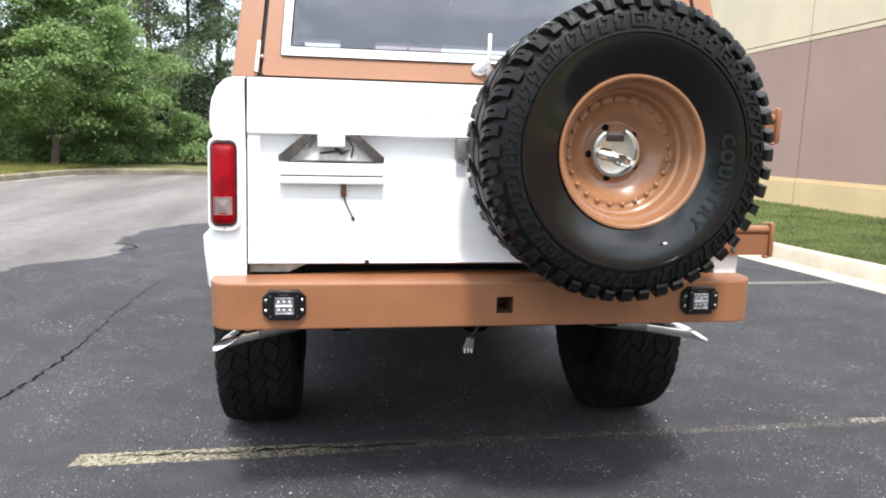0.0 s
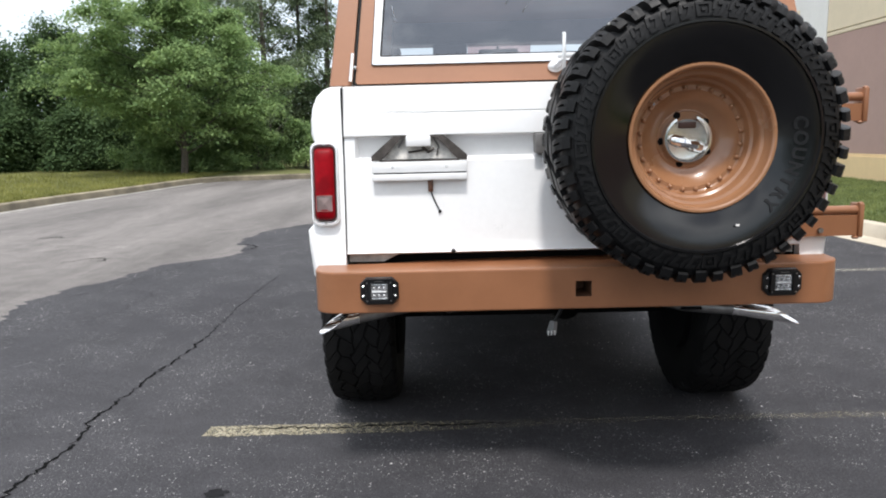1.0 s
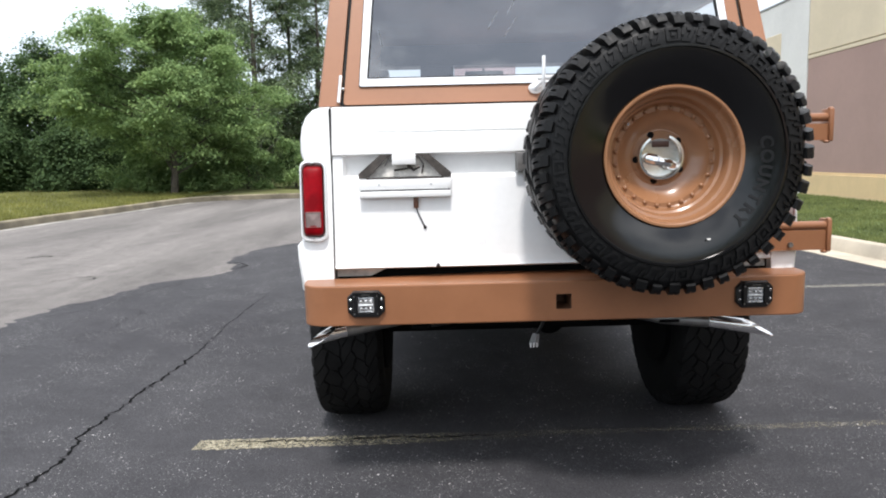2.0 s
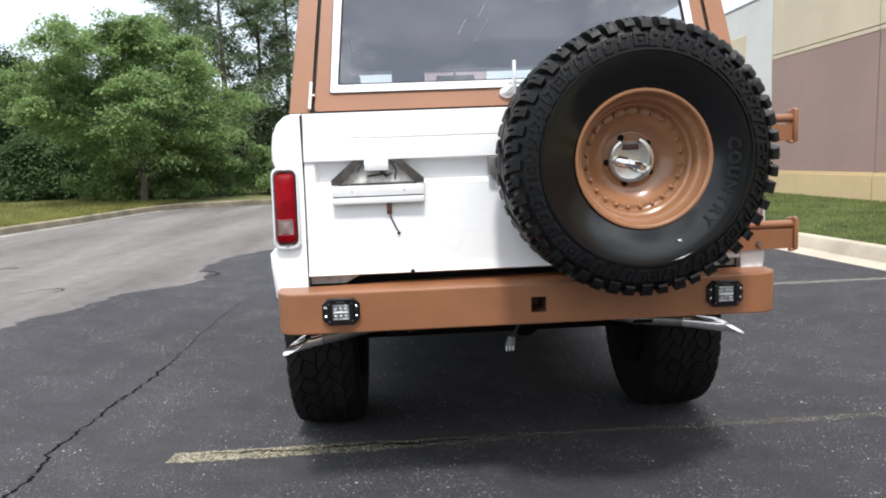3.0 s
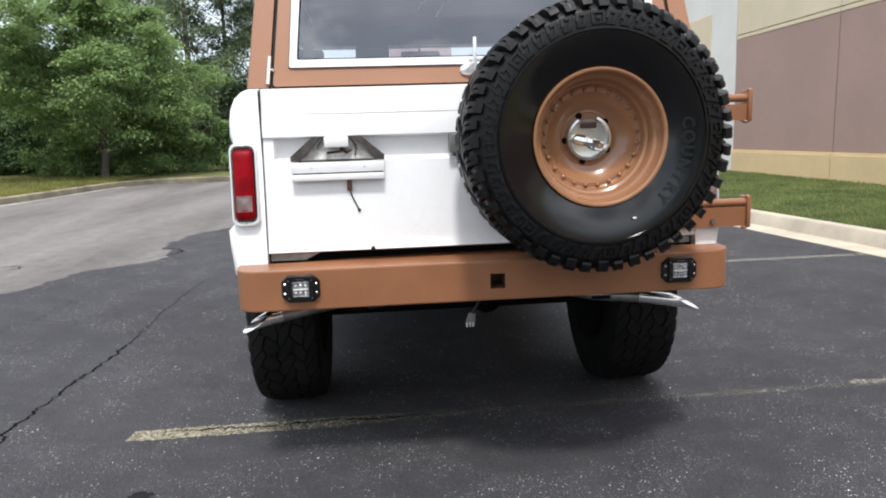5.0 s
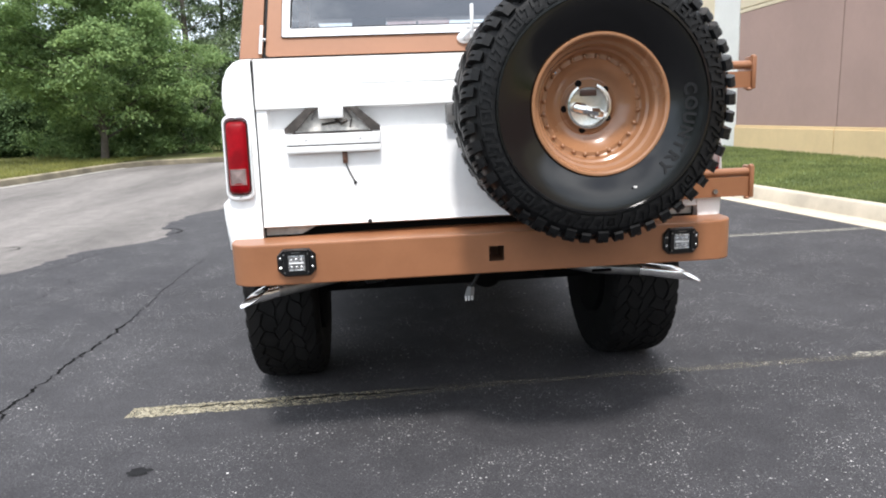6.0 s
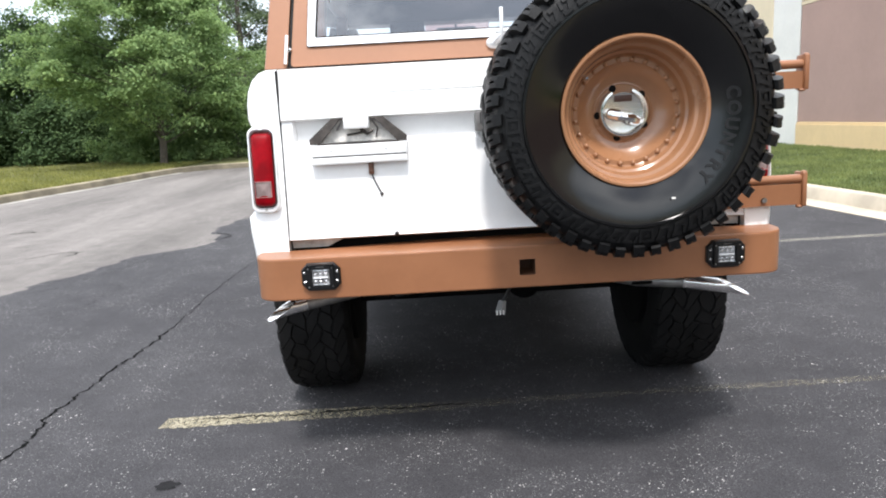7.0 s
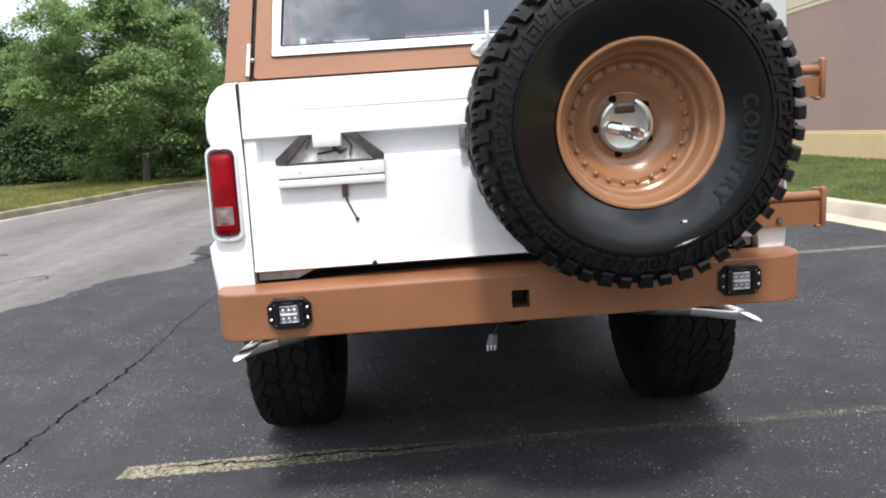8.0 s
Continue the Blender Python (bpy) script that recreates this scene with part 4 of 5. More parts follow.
def work_lamp(cx, cz):
    bm = bmesh.new()
    o = lambda hw, hh, c, y: [(x, y, z) for x, z in octagon(cx, cz, hw, hh, c)]
    loft(bm, [o(0.0605, 0.044, 0.020, 0.0), o(0.0605, 0.044, 0.020, -0.008), o(0.0575, 0.041, 0.019, -0.012), o(0.042, 0.037, 0.006, -0.012), o(0.040, 0.037, 0.004, -0.022), o(0.0285, 0.028, 0.003, -0.022), o(0.0255, 0.0255, 0.002, -0.012)])
    lamp = part("work_lamp", bm, BLACK, truck, "black flush-mounted LED work lamp")
    bm = bmesh.new()
    box(bm, cx - 0.040, cx + 0.040, -0.025, -0.006, cz + 0.0385, cz + 0.042, 0.001)
    part("lamp_visor", bm, LAMP_GLOSS, lamp)
    for i in range(3):
        for j in range(2):
            bm = bmesh.new()
            x, z = cx + (i - 1) * 0.0158, cz - 0.001 + (j - 0.5) * 0.0235
            loft(bm, [[(x + a * 0.0074, y, z + b * 0.0106) for a, b in ((-1, -1), (1, -1), (1, 1), (-1, 1))] for y in (-0.0195, -0.0125)], caps=False)
            bm.faces.new([bm.verts.new((x + a * 0.004, -0.0135, z + b * 0.006)) for a, b in ((-1, -1), (1, -1), (1, 1), (-1, 1))])
            ball(bm, (x, -0.0150, z), 0.0052, 10, 6)
            part("led_cell", bm, LED, lamp)
    bm = bmesh.new()
    box(bm, cx - 0.0255, cx + 0.0255, -0.0135, -0.0125, cz - 0.0255, cz + 0.0235)
    part("reflector", bm, LED, lamp, smooth=False)
    bm = bmesh.new()
    box(bm, cx - 0.0225, cx + 0.0225, -0.021, -0.013, cz - 0.003, cz + 0.0008, 0.001)
    part("reflector_rib", bm, TRIM, lamp, "bright rib between the cells")
    bm = bmesh.new()
    box(bm, cx - 0.013, cx + 0.013, -0.0232, -0.0215, cz + 0.0325, cz + 0.0345)
    part("lettering_bar", bm, STEEL, lamp, "pale lettering", smooth=False)
    for sx in (-1, 1):
        for sz in (-1, 1):
            bm = bmesh.new()
            lathe(bm, [(0.0, -0.004), (0.0025, -0.004), (0.0048, -0.002), (0.005, 0.0)], 10, (cx + sx * 0.0495, -0.0118, cz + sz * 0.015))
            part("bolt", bm, CHROME, lamp)
            bm = bmesh.new()
            lathe(bm, [(0.0, -0.002), (0.0022, -0.002), (0.0026, 0.0)], 8, (cx + sx * 0.037, -0.0222, cz + sz * 0.029))
            part("screw", bm, STEEL, lamp)


work_lamp(-0.632, 0.691)
work_lamp(0.632, 0.691)

# hardtop and liftgate
def rp(x, z, d=0.0):
    return (x, 0.207 + (z - 1.34) * 0.32 + d, z)


def ring_prism(bm, outer, inner, d0, d1):
    rows = []
    for pts in (outer, inner):
        rows.append([[bm.verts.new(rp(x, z, d)) for x, z in pts] for d in (d0, d1)])
    n = len(outer)
    for i in range(n):
        j = (i + 1) % n
        (of, ob_), (nf, nb) = rows
        bm.faces.new((of[i], of[j], nf[j], nf[i]))
        bm.faces.new((ob_[j], ob_[i], nb[i], nb[j]))
        bm.faces.new((of[j], of[i], ob_[i], ob_[j]))
        bm.faces.new((nf[i], nf[j], nb[j], nb[i]))
    return bm


def quad_round(x_bot, x_top, z0, z1, r, n=4):
    """A four-sided outline with rounded corners, narrower at the top."""
    pts = [(x_top, z1), (-x_top, z1), (-x_bot, z0), (x_bot, z0)]
    out = []
    for i, p in enumerate(pts):
        a, b = Vector(pts[i - 1]), Vector(pts[(i + 1) % 4])
        p = Vector(p)
        u, w = (a - p).normalized() * r, (b - p).normalized() * r
        for k in range(n):
            t = k / (n - 1)
            out.append(tuple((p + u) * (1 - t) ** 2 + p * 2 * t * (1 - t) + (p + w) * t**2))
    return out


ZB, ZT = 1.343, 1.842
for sx in (-1, 1):
    top_bm = bmesh.new()
    # rear corner post, side rails and pillars
    loft(top_bm, [[(sx * xo, y0, z), (sx * (xo - 0.004), y0 - 0.006, z), (sx * (xi), y0 - 0.006, z), (sx * xi, y0 + 0.07, z), (sx * xo, y0 + 0.16, z)] for z, xo, xi, y0 in ((ZB - 0.004, 0.792, 0.720, rp(0, ZB)[1]), (1.6, 0.766, 0.698, rp(0, 1.6)[1]), (ZT + 0.004, 0.742, 0.677, rp(0, ZT)[1]))])
    for y0, y1, z0, z1 in ((0.34, 2.15, 1.339, 1.40), (0.45, 2.15, 1.76, 1.85), (1.25, 1.33, 1.40, 1.76), (2.09, 2.15, 1.40, 1.76)):
        k0, k1 = (1.84 - z0) / 0.5 * 0.05, (1.84 - z1) / 0.5 * 0.05
        loft(top_bm, [[(sx * (0.742 + k), y0, z), (sx * (0.742 + k), y1, z), (sx * (0.712 + k), y1, z), (sx * (0.712 + k), y0, z)] for z, k in ((z0, k0), (z1, k1))])
    part("hardtop_side", top_bm, TOP_COPPER, truck, "copper painted hardtop side with its corner post")
bm = bmesh.new()
roof = []
for y, lift in ((0.345, 0.0), (0.352, 0.03), (0.39, 0.055), (0.6, 0.085), (1.4, 0.10), (2.2, 0.085), (2.36, 0.05), (2.38, 0.0)):
    row = [(-0.752, y, 1.85), (-0.752, y, 1.866)] + [(x, y, 1.866 + lift * (1 - (abs(x) / 0.75) ** 4)) for x in (-0.73, -0.6, -0.3, 0, 0.3, 0.6, 0.73)] + [(0.752, y, 1.866), (0.752, y, 1.85)]
    roof.append(row)
loft(bm, roof)
hardtop = part("hardtop_roof", bm, TOP_COPPER, truck, "copper painted hardtop roof")
bm = bmesh.new()
sweep(bm, [(-0.745, 1.2, 1.853), (-0.748, 0.40, 1.853), (-0.735, 0.352, 1.853), (-0.6, 0.346, 1.855), (0.6, 0.346, 1.855), (0.735, 0.352, 1.853), (0.748, 0.40, 1.853), (0.745, 1.2, 1.853)], 0.010, 8)
part("drip_rail", bm, TOP_COPPER, hardtop)

bm = bmesh.new()
ring_prism(bm, quad_round(0.706, 0.665, ZB, ZT, 0.012), quad_round(0.638, 0.612, 1.418, 1.783, 0.01), -0.004, 0.03)
lift = part("liftgate", bm, TOP_COPPER, truck, "copper liftgate frame round a tinted rear window")
bm = bmesh.new()
ring_prism(bm, quad_round(0.716, 0.675, ZB - 0.006, ZT + 0.006, 0.012), quad_round(0.70, 0.66, 1.355, 1.83, 0.01), 0.004, 0.028)
part("liftgate_seal", bm, GAP, lift)
bm = bmesh.new()
ring_prism(bm, quad_round(0.650, 0.626, 1.405, 1.796, 0.007, 6), quad_round(0.624, 0.60, 1.431, 1.771, 0.008, 6), -0.012, 0.004)
part("window_trim", bm, TRIM, lift, "bright white metal window trim")
bm = bmesh.new()
ring_prism(bm, quad_round(0.653, 0.629, 1.402, 1.799, 0.008, 6), quad_round(0.64, 0.616, 1.415, 1.786, 0.01, 6), -0.0065, 0.0)
part("trim_gasket", bm, GAP, lift)
bm = bmesh.new()
ring_prism(bm, quad_round(0.625, 0.601, 1.430, 1.772, 0.008, 6), quad_round(0.620, 0.596, 1.435, 1.764, 0.006, 6), -0.009, 0.004)
part("glass_gasket", bm, GAP, lift)
bm = bmesh.new()
bm.faces.new([bm.verts.new(rp(x, z, -0.002)) for x, z in quad_round(0.628, 0.604, 1.427, 1.775, 0.008, 4)])
pane = part("window_pane", bm, GLASS, lift, "tinted rear window glass", smooth=False, keep=True)
for x0, z0, x1, z1, w in ((-0.583, 1.605, -0.571, 1.545, 0.0022), (-0.085, 1.735, -0.13, 1.65, 0.003), (-0.095, 1.645, -0.145, 1.57, 0.0028), (-0.165, 1.66, -0.20, 1.60, 0.003)):
    bm = bmesh.new()
    loft(bm, [[rp(x - w, z, -0.0035), rp(x + w, z, -0.0035), rp(x + w, z, -0.003), rp(x - w, z, -0.003)] for x, z in ((x0, z0), (x1, z1))])
    part("glass_smear", bm, SMEAR, lift, "thin pale smear on the glass")
for sx in (-1, 1):
    bm = bmesh.new()
    a, b = rp(sx * 0.722, 1.350), rp(sx * 0.7145, 1.443)
    sweep(bm, [(a[0], a[1] - 0.010, a[2]), (b[0], b[1] - 0.010, b[2])], 0.0075, 10)
    ball(bm, (sx * 0.705, rp(0, 1.4)[1] - 0.011, 1.398), 0.006)
    part("hinge", bm, CHROME, lift, "chrome liftgate hinge")

# liftgate latch
bm = bmesh.new()
ball(bm, (-0.045, rp(0, 1.385)[1] - 0.012, 1.385), 0.026, 12, 8, (1.0, 0.5, 0.75))
box(bm, -0.028, -0.016, rp(0, 1.4)[1] - 0.05, rp(0, 1.4)[1] - 0.038, 1.36, 1.49, 0.003)
sweep(bm, [(-0.045, rp(0, 1.385)[1] - 0.02, 1.385), (-0.022, rp(0, 1.4)[1] - 0.044, 1.405)], 0.009, 8)
box(bm, -0.042, 0.012, rp(0, 1.4)[1] - 0.042, rp(0, 1.4)[1] - 0.03, 1.41, 1.424, 0.003)
part("latch", bm, TRIM, lift, "chrome T-shaped liftgate latch")

# ---- wheels: a dished riveted rim, a deep-lugged tyre, a chrome cap ----
TYRE_R, HALF_W = 0.405, 0.157
PROFILE = [(0.198, -0.116), (0.2035, -0.1275), (0.216, -0.1335), (0.24, -0.142), (0.262, -0.150), (0.285, -0.1555), (0.303, -0.158), (0.305, -0.1645), (0.3115, -0.1645), (0.313, -0.157), (0.335, -0.155), (0.356, -0.149), (0.368, -0.140), (0.380, -0.123), (0.386, -0.10), (0.388, -0.05), (0.388, 0.0)]


def wall_y(r):
    return float(np.interp(r, [p[0] for p in PROFILE[:14]], [p[1] for p in PROFILE[:14]]))


def polar(r, a, y):
    return (r * math.cos(a), y, r * math.sin(a))


def lug(bm, prof, a0, a1, skew, sy, steps=2):
    """One tread block: its section carried along the rim from a0 to a1; skew slants it."""
    secs = []
    for k in range(steps + 1):
        t = k / steps
        a = a0 + (a1 - a0) * t
        secs.append([polar(r, a + skew * (y + 0.08), sy * y) for r, y in prof])
    loft(bm, secs)


tyre_bm = bmesh.new()
lathe(tyre_bm, PROFILE + [(r, -y) for r, y in PROFILE[-2::-1]], 96)
N = 48
pitch = 2 * math.pi / N
for i in range(N):
    for sy in (1, -1):
        a = (i + (0.5 if sy < 0 else 0)) * pitch
        long = i % 2 == 0
        inner = -0.074 if long else -0.096
        prof = [(0.377, inner), (0.404, inner - 0.002), (0.405, -0.115), (0.402, -0.132), (0.389, -0.149), (0.368 if long else 0.376, -0.1575 if long else -0.155), (0.362 if long else 0.37, -0.146), (0.38, -0.12)]
        w = 0.62 if long else 0.54
        lug(tyre_bm, prof, a, a + pitch * w * 0.40, 0.5 * sy, sy, 1)
        lug(tyre_bm, prof, a + pitch * w * 0.60, a + pitch * w, 0.5 * sy, sy, 1)
        low = [(0.380, -0.140), (0.3945, -0.1435), (0.389, -0.149), prof[5], prof[6]]
        lug(tyre_bm, low, a + pitch * w * 0.38, a + pitch * w * 0.62, 0.5 * sy, sy, 1)
        high = [(0.377, inner), (0.404, inner - 0.002), (0.405, -0.110), (0.377, -0.112)]
        lug(tyre_bm, high, a + pitch * w * 0.38, a + pitch * w * 0.62, 0.5 * sy, sy, 1)
        if i % 2 == 0:
            mid = [(0.377, -0.012), (0.404, -0.013), (0.405, -0.035), (0.404, -0.062), (0.377, -0.064)]
            lug(tyre_bm, mid, a + pitch * 0.2, a + pitch * 1.45, -1.6 * sy, sy, 3)
            lug(tyre_bm, [(0.377, -0.07), (0.403, -0.071), (0.404, -0.082), (0.403, -0.093), (0.377, -0.094)], a + pitch * 1.0, a + pitch * 1.62, 0.4 * sy, sy)
# raised zigzag on the upper sidewall
Z = 48
pz = 2 * math.pi / Z
for i in range(Z):
    for sy in (1, -1):
        a = i * pz
        tall = i % 6 == 0
        marks = ((0.348, 0.357, 0.02, 0.60, 0.0), (0.323, 0.352, 0.36, 0.60, -0.30), (0.317, 0.326, 0.32, 0.95, 0.0), (0.335, 0.357, 0.80, 0.98, -0.12)) if not tall else ((0.350, 0.356, 0.0, 0.92, 0.0), (0.319, 0.325, 0.0, 0.92, 0.0), (0.323, 0.352, 0.0, 0.18, 0.0), (0.323, 0.352, 0.74, 0.92, 0.0), (0.333, 0.342, 0.34, 0.6, 0.0))
        for r0, r1, t0, t1, sl in marks:
            secs = []
            for t in (t0, t1):
                secs.append([polar(r, a + pz * (t + (sl if r == r1 else 0.0)), sy * y) for r, y in ((r0, wall_y(r0) + 0.004), (r0, wall_y(r0) - 0.0055), (r1, wall_y(r1) - 0.0055), (r1, wall_y(r1) + 0.004))])
            loft(tyre_bm, secs)
TYRE = to_mesh("tyre", tyre_bm, RUBBER, True, 30)
TYRE.materials.append(SIDEWALL)
for poly in TYRE.polygons:
    c = poly.center
    r = math.hypot(c.x, c.z)
    if r < 0.316 and c.y < -0.11:
        poly.material_index = 1


ROAD_PROFILE = [(0.198, -0.116), (0.2035, -0.1275), (0.24, -0.145), (0.28, -0.1555), (0.31, -0.158), (0.345, -0.157), (0.370, -0.151), (0.386, -0.141), (0.3935, -0.126), (0.396, -0.05), (0.396, 0.0)]
road_bm = bmesh.new()
lathe(road_bm, ROAD_PROFILE + [(r, -y) for r, y in ROAD_PROFILE[-2::-1]], 96)
CELLS = 34
cell = 2 * math.pi / CELLS
for row in range(-2, 3):
    for k in range(CELLS):
        mid_a = (k + 0.5 * (row % 2)) * cell
        outline = [(0.0, 0.0385), (0.32, 0.026), (0.5, 0.0195), (0.5, -0.0195), (0.24, -0.024), (0.0, -0.0385), (-0.32, -0.026), (-0.5, -0.0195), (-0.5, 0.0195), (-0.24, 0.024)]
        rings = []
        for r, shrink in ((0.392, 0.93), (0.4030, 0.92), (0.4048, 0.86)):
            ring = []
            for u, w in outline:
                at = mid_a + cell * u
                jig = noise.noise_vector(Vector((7 * math.cos(at), 7 * math.sin(at), 24 * (row * 0.058 + w))))
                y = max(-0.143, min(0.143, row * 0.058 + (w + 0.016 * jig.y) * shrink))
                ring.append(polar(r - 0.55 * max(0.0, abs(y) - 0.118), mid_a + cell * (u + 0.30 * jig.x) * shrink + 1.1 * y + 0.05 * math.sin(55 * y), y))
            rings.append(ring)
        loft(road_bm, rings)
for i in range(CELLS):
    for sy in (1, -1):
        a = (i + (0.5 if sy < 0 else 0)) * cell
        lug(road_bm, [(0.384, -0.132), (0.394, -0.139), (0.388, -0.147), (0.372, -0.1545), (0.362, -0.1575), (0.360, -0.146)], a, a + cell * 0.55, 0.5 * sy, sy, 1)
for v in road_bm.verts:  # the inner half is worn narrower
    if v.co.y > 0:
        v.co.y *= 0.86
ROAD_TYRE = to_mesh("tyre", road_bm, ROAD_RUBBER, True, 30)

rim_bm = bmesh.new()
RIM = [(0.190, -0.095), (0.197, -0.112), (0.2025, -0.126), (0.2035, -0.131), (0.2015, -0.1345), (0.196, -0.1345), (0.1915, -0.130), (0.189, -0.118), (0.187, -0.104), (0.183, -0.097), (0.175, -0.093), (0.172, -0.086), (0.170, -0.070), (0.168, -0.062), (0.161, -0.057), (0.158, -0.050), (0.1565, -0.040), (0.153, -0.035), (0.1505, -0.0335), (0.1385, -0.0335), (0.137, -0.031), (0.130, -0.024), (0.118, -0.010), (0.105, -0.001), (0.094, 0.004), (0.087, 0.005), (0.084, 0.0025), (0.081, 0.002), (0.079, 0.004), (0.0, 0.004)]
lathe(rim_bm, RIM + [(0.0, 0.02), (0.10, 0.02), (0.15, 0.0), (0.165, 0.03), (0.186, 0.06), (0.19, 0.10), (0.195, 0.125), (0.198, 0.112)], 72)
RIMM = to_mesh("rim", rim_bm, COPPER_GLOSS, True, 30)
RIMM.materials.append(UNDER)
for poly in RIMM.polygons:
    if poly.center.y > 0.012 or (poly.center.y > 0.0 and math.hypot(poly.center.x, poly.center.z) > 0.12):
        poly.material_index = 1
rivet_bm = bmesh.new()
ball(rivet_bm, (0, 0, 0), 0.0074, 12, 8, (1, 1.1, 1))
RIVET = to_mesh("rivet", rivet_bm, COPPER_GLOSS)

cap_bm = bmesh.new()
CAP_RING = [(0.066, -0.024), (0.067, -0.034), (0.063, -0.044), (0.057, -0.045), (0.053, -0.037), (0.0525, -0.026)]
secs = []
for k in range(41):
    a = radians(95.5 + 26.5 + (360 - 53) * k / 40)
    secs.append([polar(r, a, y) for r, y in CAP_RING])
loft(cap_bm, secs)
lathe(cap_bm, [(0.0, -0.0275), (0.03, -0.028), (0.0525, -0.031), (0.0525, -0.022)], 32)
for vv in cap_bm.verts:
    vv.co.x, vv.co.z = vv.co.x * 1.08, vv.co.z * 1.08
CAP = to_mesh("hub_cap", cap_bm, CAP_METAL)
bar_bm = bmesh.new()
bar = []
for s, w, h in ((-0.056, 0.006, 0.004), (-0.045, 0.012, 0.010), (-0.02, 0.013, 0.016), (0.0, 0.009, 0.017), (0.02, 0.013, 0.014), (0.045, 0.011, 0.011), (0.056, 0.007, 0.005)):
    x, z = s * math.cos(radians(-18)), s * math.sin(radians(-18)) - 0.014
    tw = s * 9
    u = Vector((math.sin(radians(18)), 0, math.cos(radians(18))))
    bar.append([Vector((x, -0.029 - 0.5 * h, z)) + u * 1.3 * w * math.cos(a + tw) + Vector((0, 1, 0)) * h * math.sin(a + tw) for a in (6.283 * k / 8 for k in range(8))])
loft(bar_bm, bar)
BAR = to_mesh("cap_bar", bar_bm, CHROME)
slot_bm = bmesh.new()
box(slot_bm, -0.026, 0.026, -0.0335, -0.027, 0.030, 0.049, 0.003)
SLOT = to_mesh("cap_slot", slot_bm, simple("slot_brown", (0.07, 0.03, 0.02), 0.5))
hole_bm = bmesh.new()
lathe(hole_bm, [(0.0, 0.0018), (0.0095, 0.0018), (0.0105, 0.0022), (0.0105, 0.01)], 14)
HOLE = to_mesh("lug_hole", hole_bm, UNDER)


def shared(name, me, m, parent, label=""):
    ob = new(name, me)
    ob.matrix_basis = m
    return attach(ob, parent, label)


def wheel(name, m, label, rivets, tyre, tyre_label):
    """Rim with its tyre, rivets and cap; m sets it in place, its outer face towards local -y."""
    rim = shared(name, RIMM, m, truck, label)
    shared("tyre", tyre, m, rim, tyre_label)
    if rivets:
        for k in range(24):
            a = radians(15 * k + 8)
            shared("rivet", RIVET, m @ Matrix.Translation(polar(0.1450, a, -0.0345)), rim)
        for k in range(5):
            a = radians(72 * k + 113)
            shared("lug_hole", HOLE, m @ Matrix.Translation(polar(0.0735, a, 0.0)), rim)
        inset = m @ Matrix.Translation((0, 0.026, 0))
        shared("hub_cap", CAP, inset, rim, "open chrome ring hub cap")
        shared("cap_bar", BAR, inset, rim, "twisted chrome bar across the cap")
        shared("cap_slot", SLOT, inset, rim)
    return rim


SPARE = pose(0.290, -0.083, 1.142, 0, 0, 0)
spare = wheel("spare_wheel", SPARE, "copper painted steel spare wheel with a riveted dish", True, TYRE, "black mud-terrain tyre with deep lugs")
bm = bmesh.new()
sweep(bm, [(0.160, -0.130, 1.250), (0.172, -0.155, 1.240)], 0.0045, 8)
part("valve_stem", bm, CHROME, spare)

# moulded word on the spare tyre's sidewall, letter by letter
for ch, deg in zip("COUNTRY", (8.5, -0.8, -10.0, -19.3, -28.3, -36.6, -44.6)):
    cu = bpy.data.curves.new("letter", "FONT")
    cu.body, cu.size, cu.extrude, cu.align_x, cu.align_y, cu.offset = ch, 0.047, 0.0030, "CENTER", "CENTER", 0.0016
    cu.materials.append(LETTER)
    a = radians(deg)
    r = 0.256
    ob = new("letter", cu)
    ob.matrix_basis = SPARE @ Matrix.Translation(polar(r, a, wall_y(r) - 0.0016)) @ pose(0, 0, 0, 0, 90 - deg, 0) @ pose(0, 0, 0, 90 + 15, 0, 0)
    attach(ob, spare)
bm = bmesh.new()
box(bm, 0.379, 0.389, -0.2425, -0.2395, 0.903, 0.908)
part("paint_dab", bm, OFFWHITE, spare, "small white mark", smooth=False)

for x in (-0.772, 0.727):
    for y in (REAR_AXLE, FRONT_AXLE):
        wheel("road_wheel", pose(x, y, HUB_Z, 0, 0, -90 if x < 0 else 90), "road wheel with a wide worn tyre", False, ROAD_TYRE, "black worn tyre, narrow grooves between its blocks")

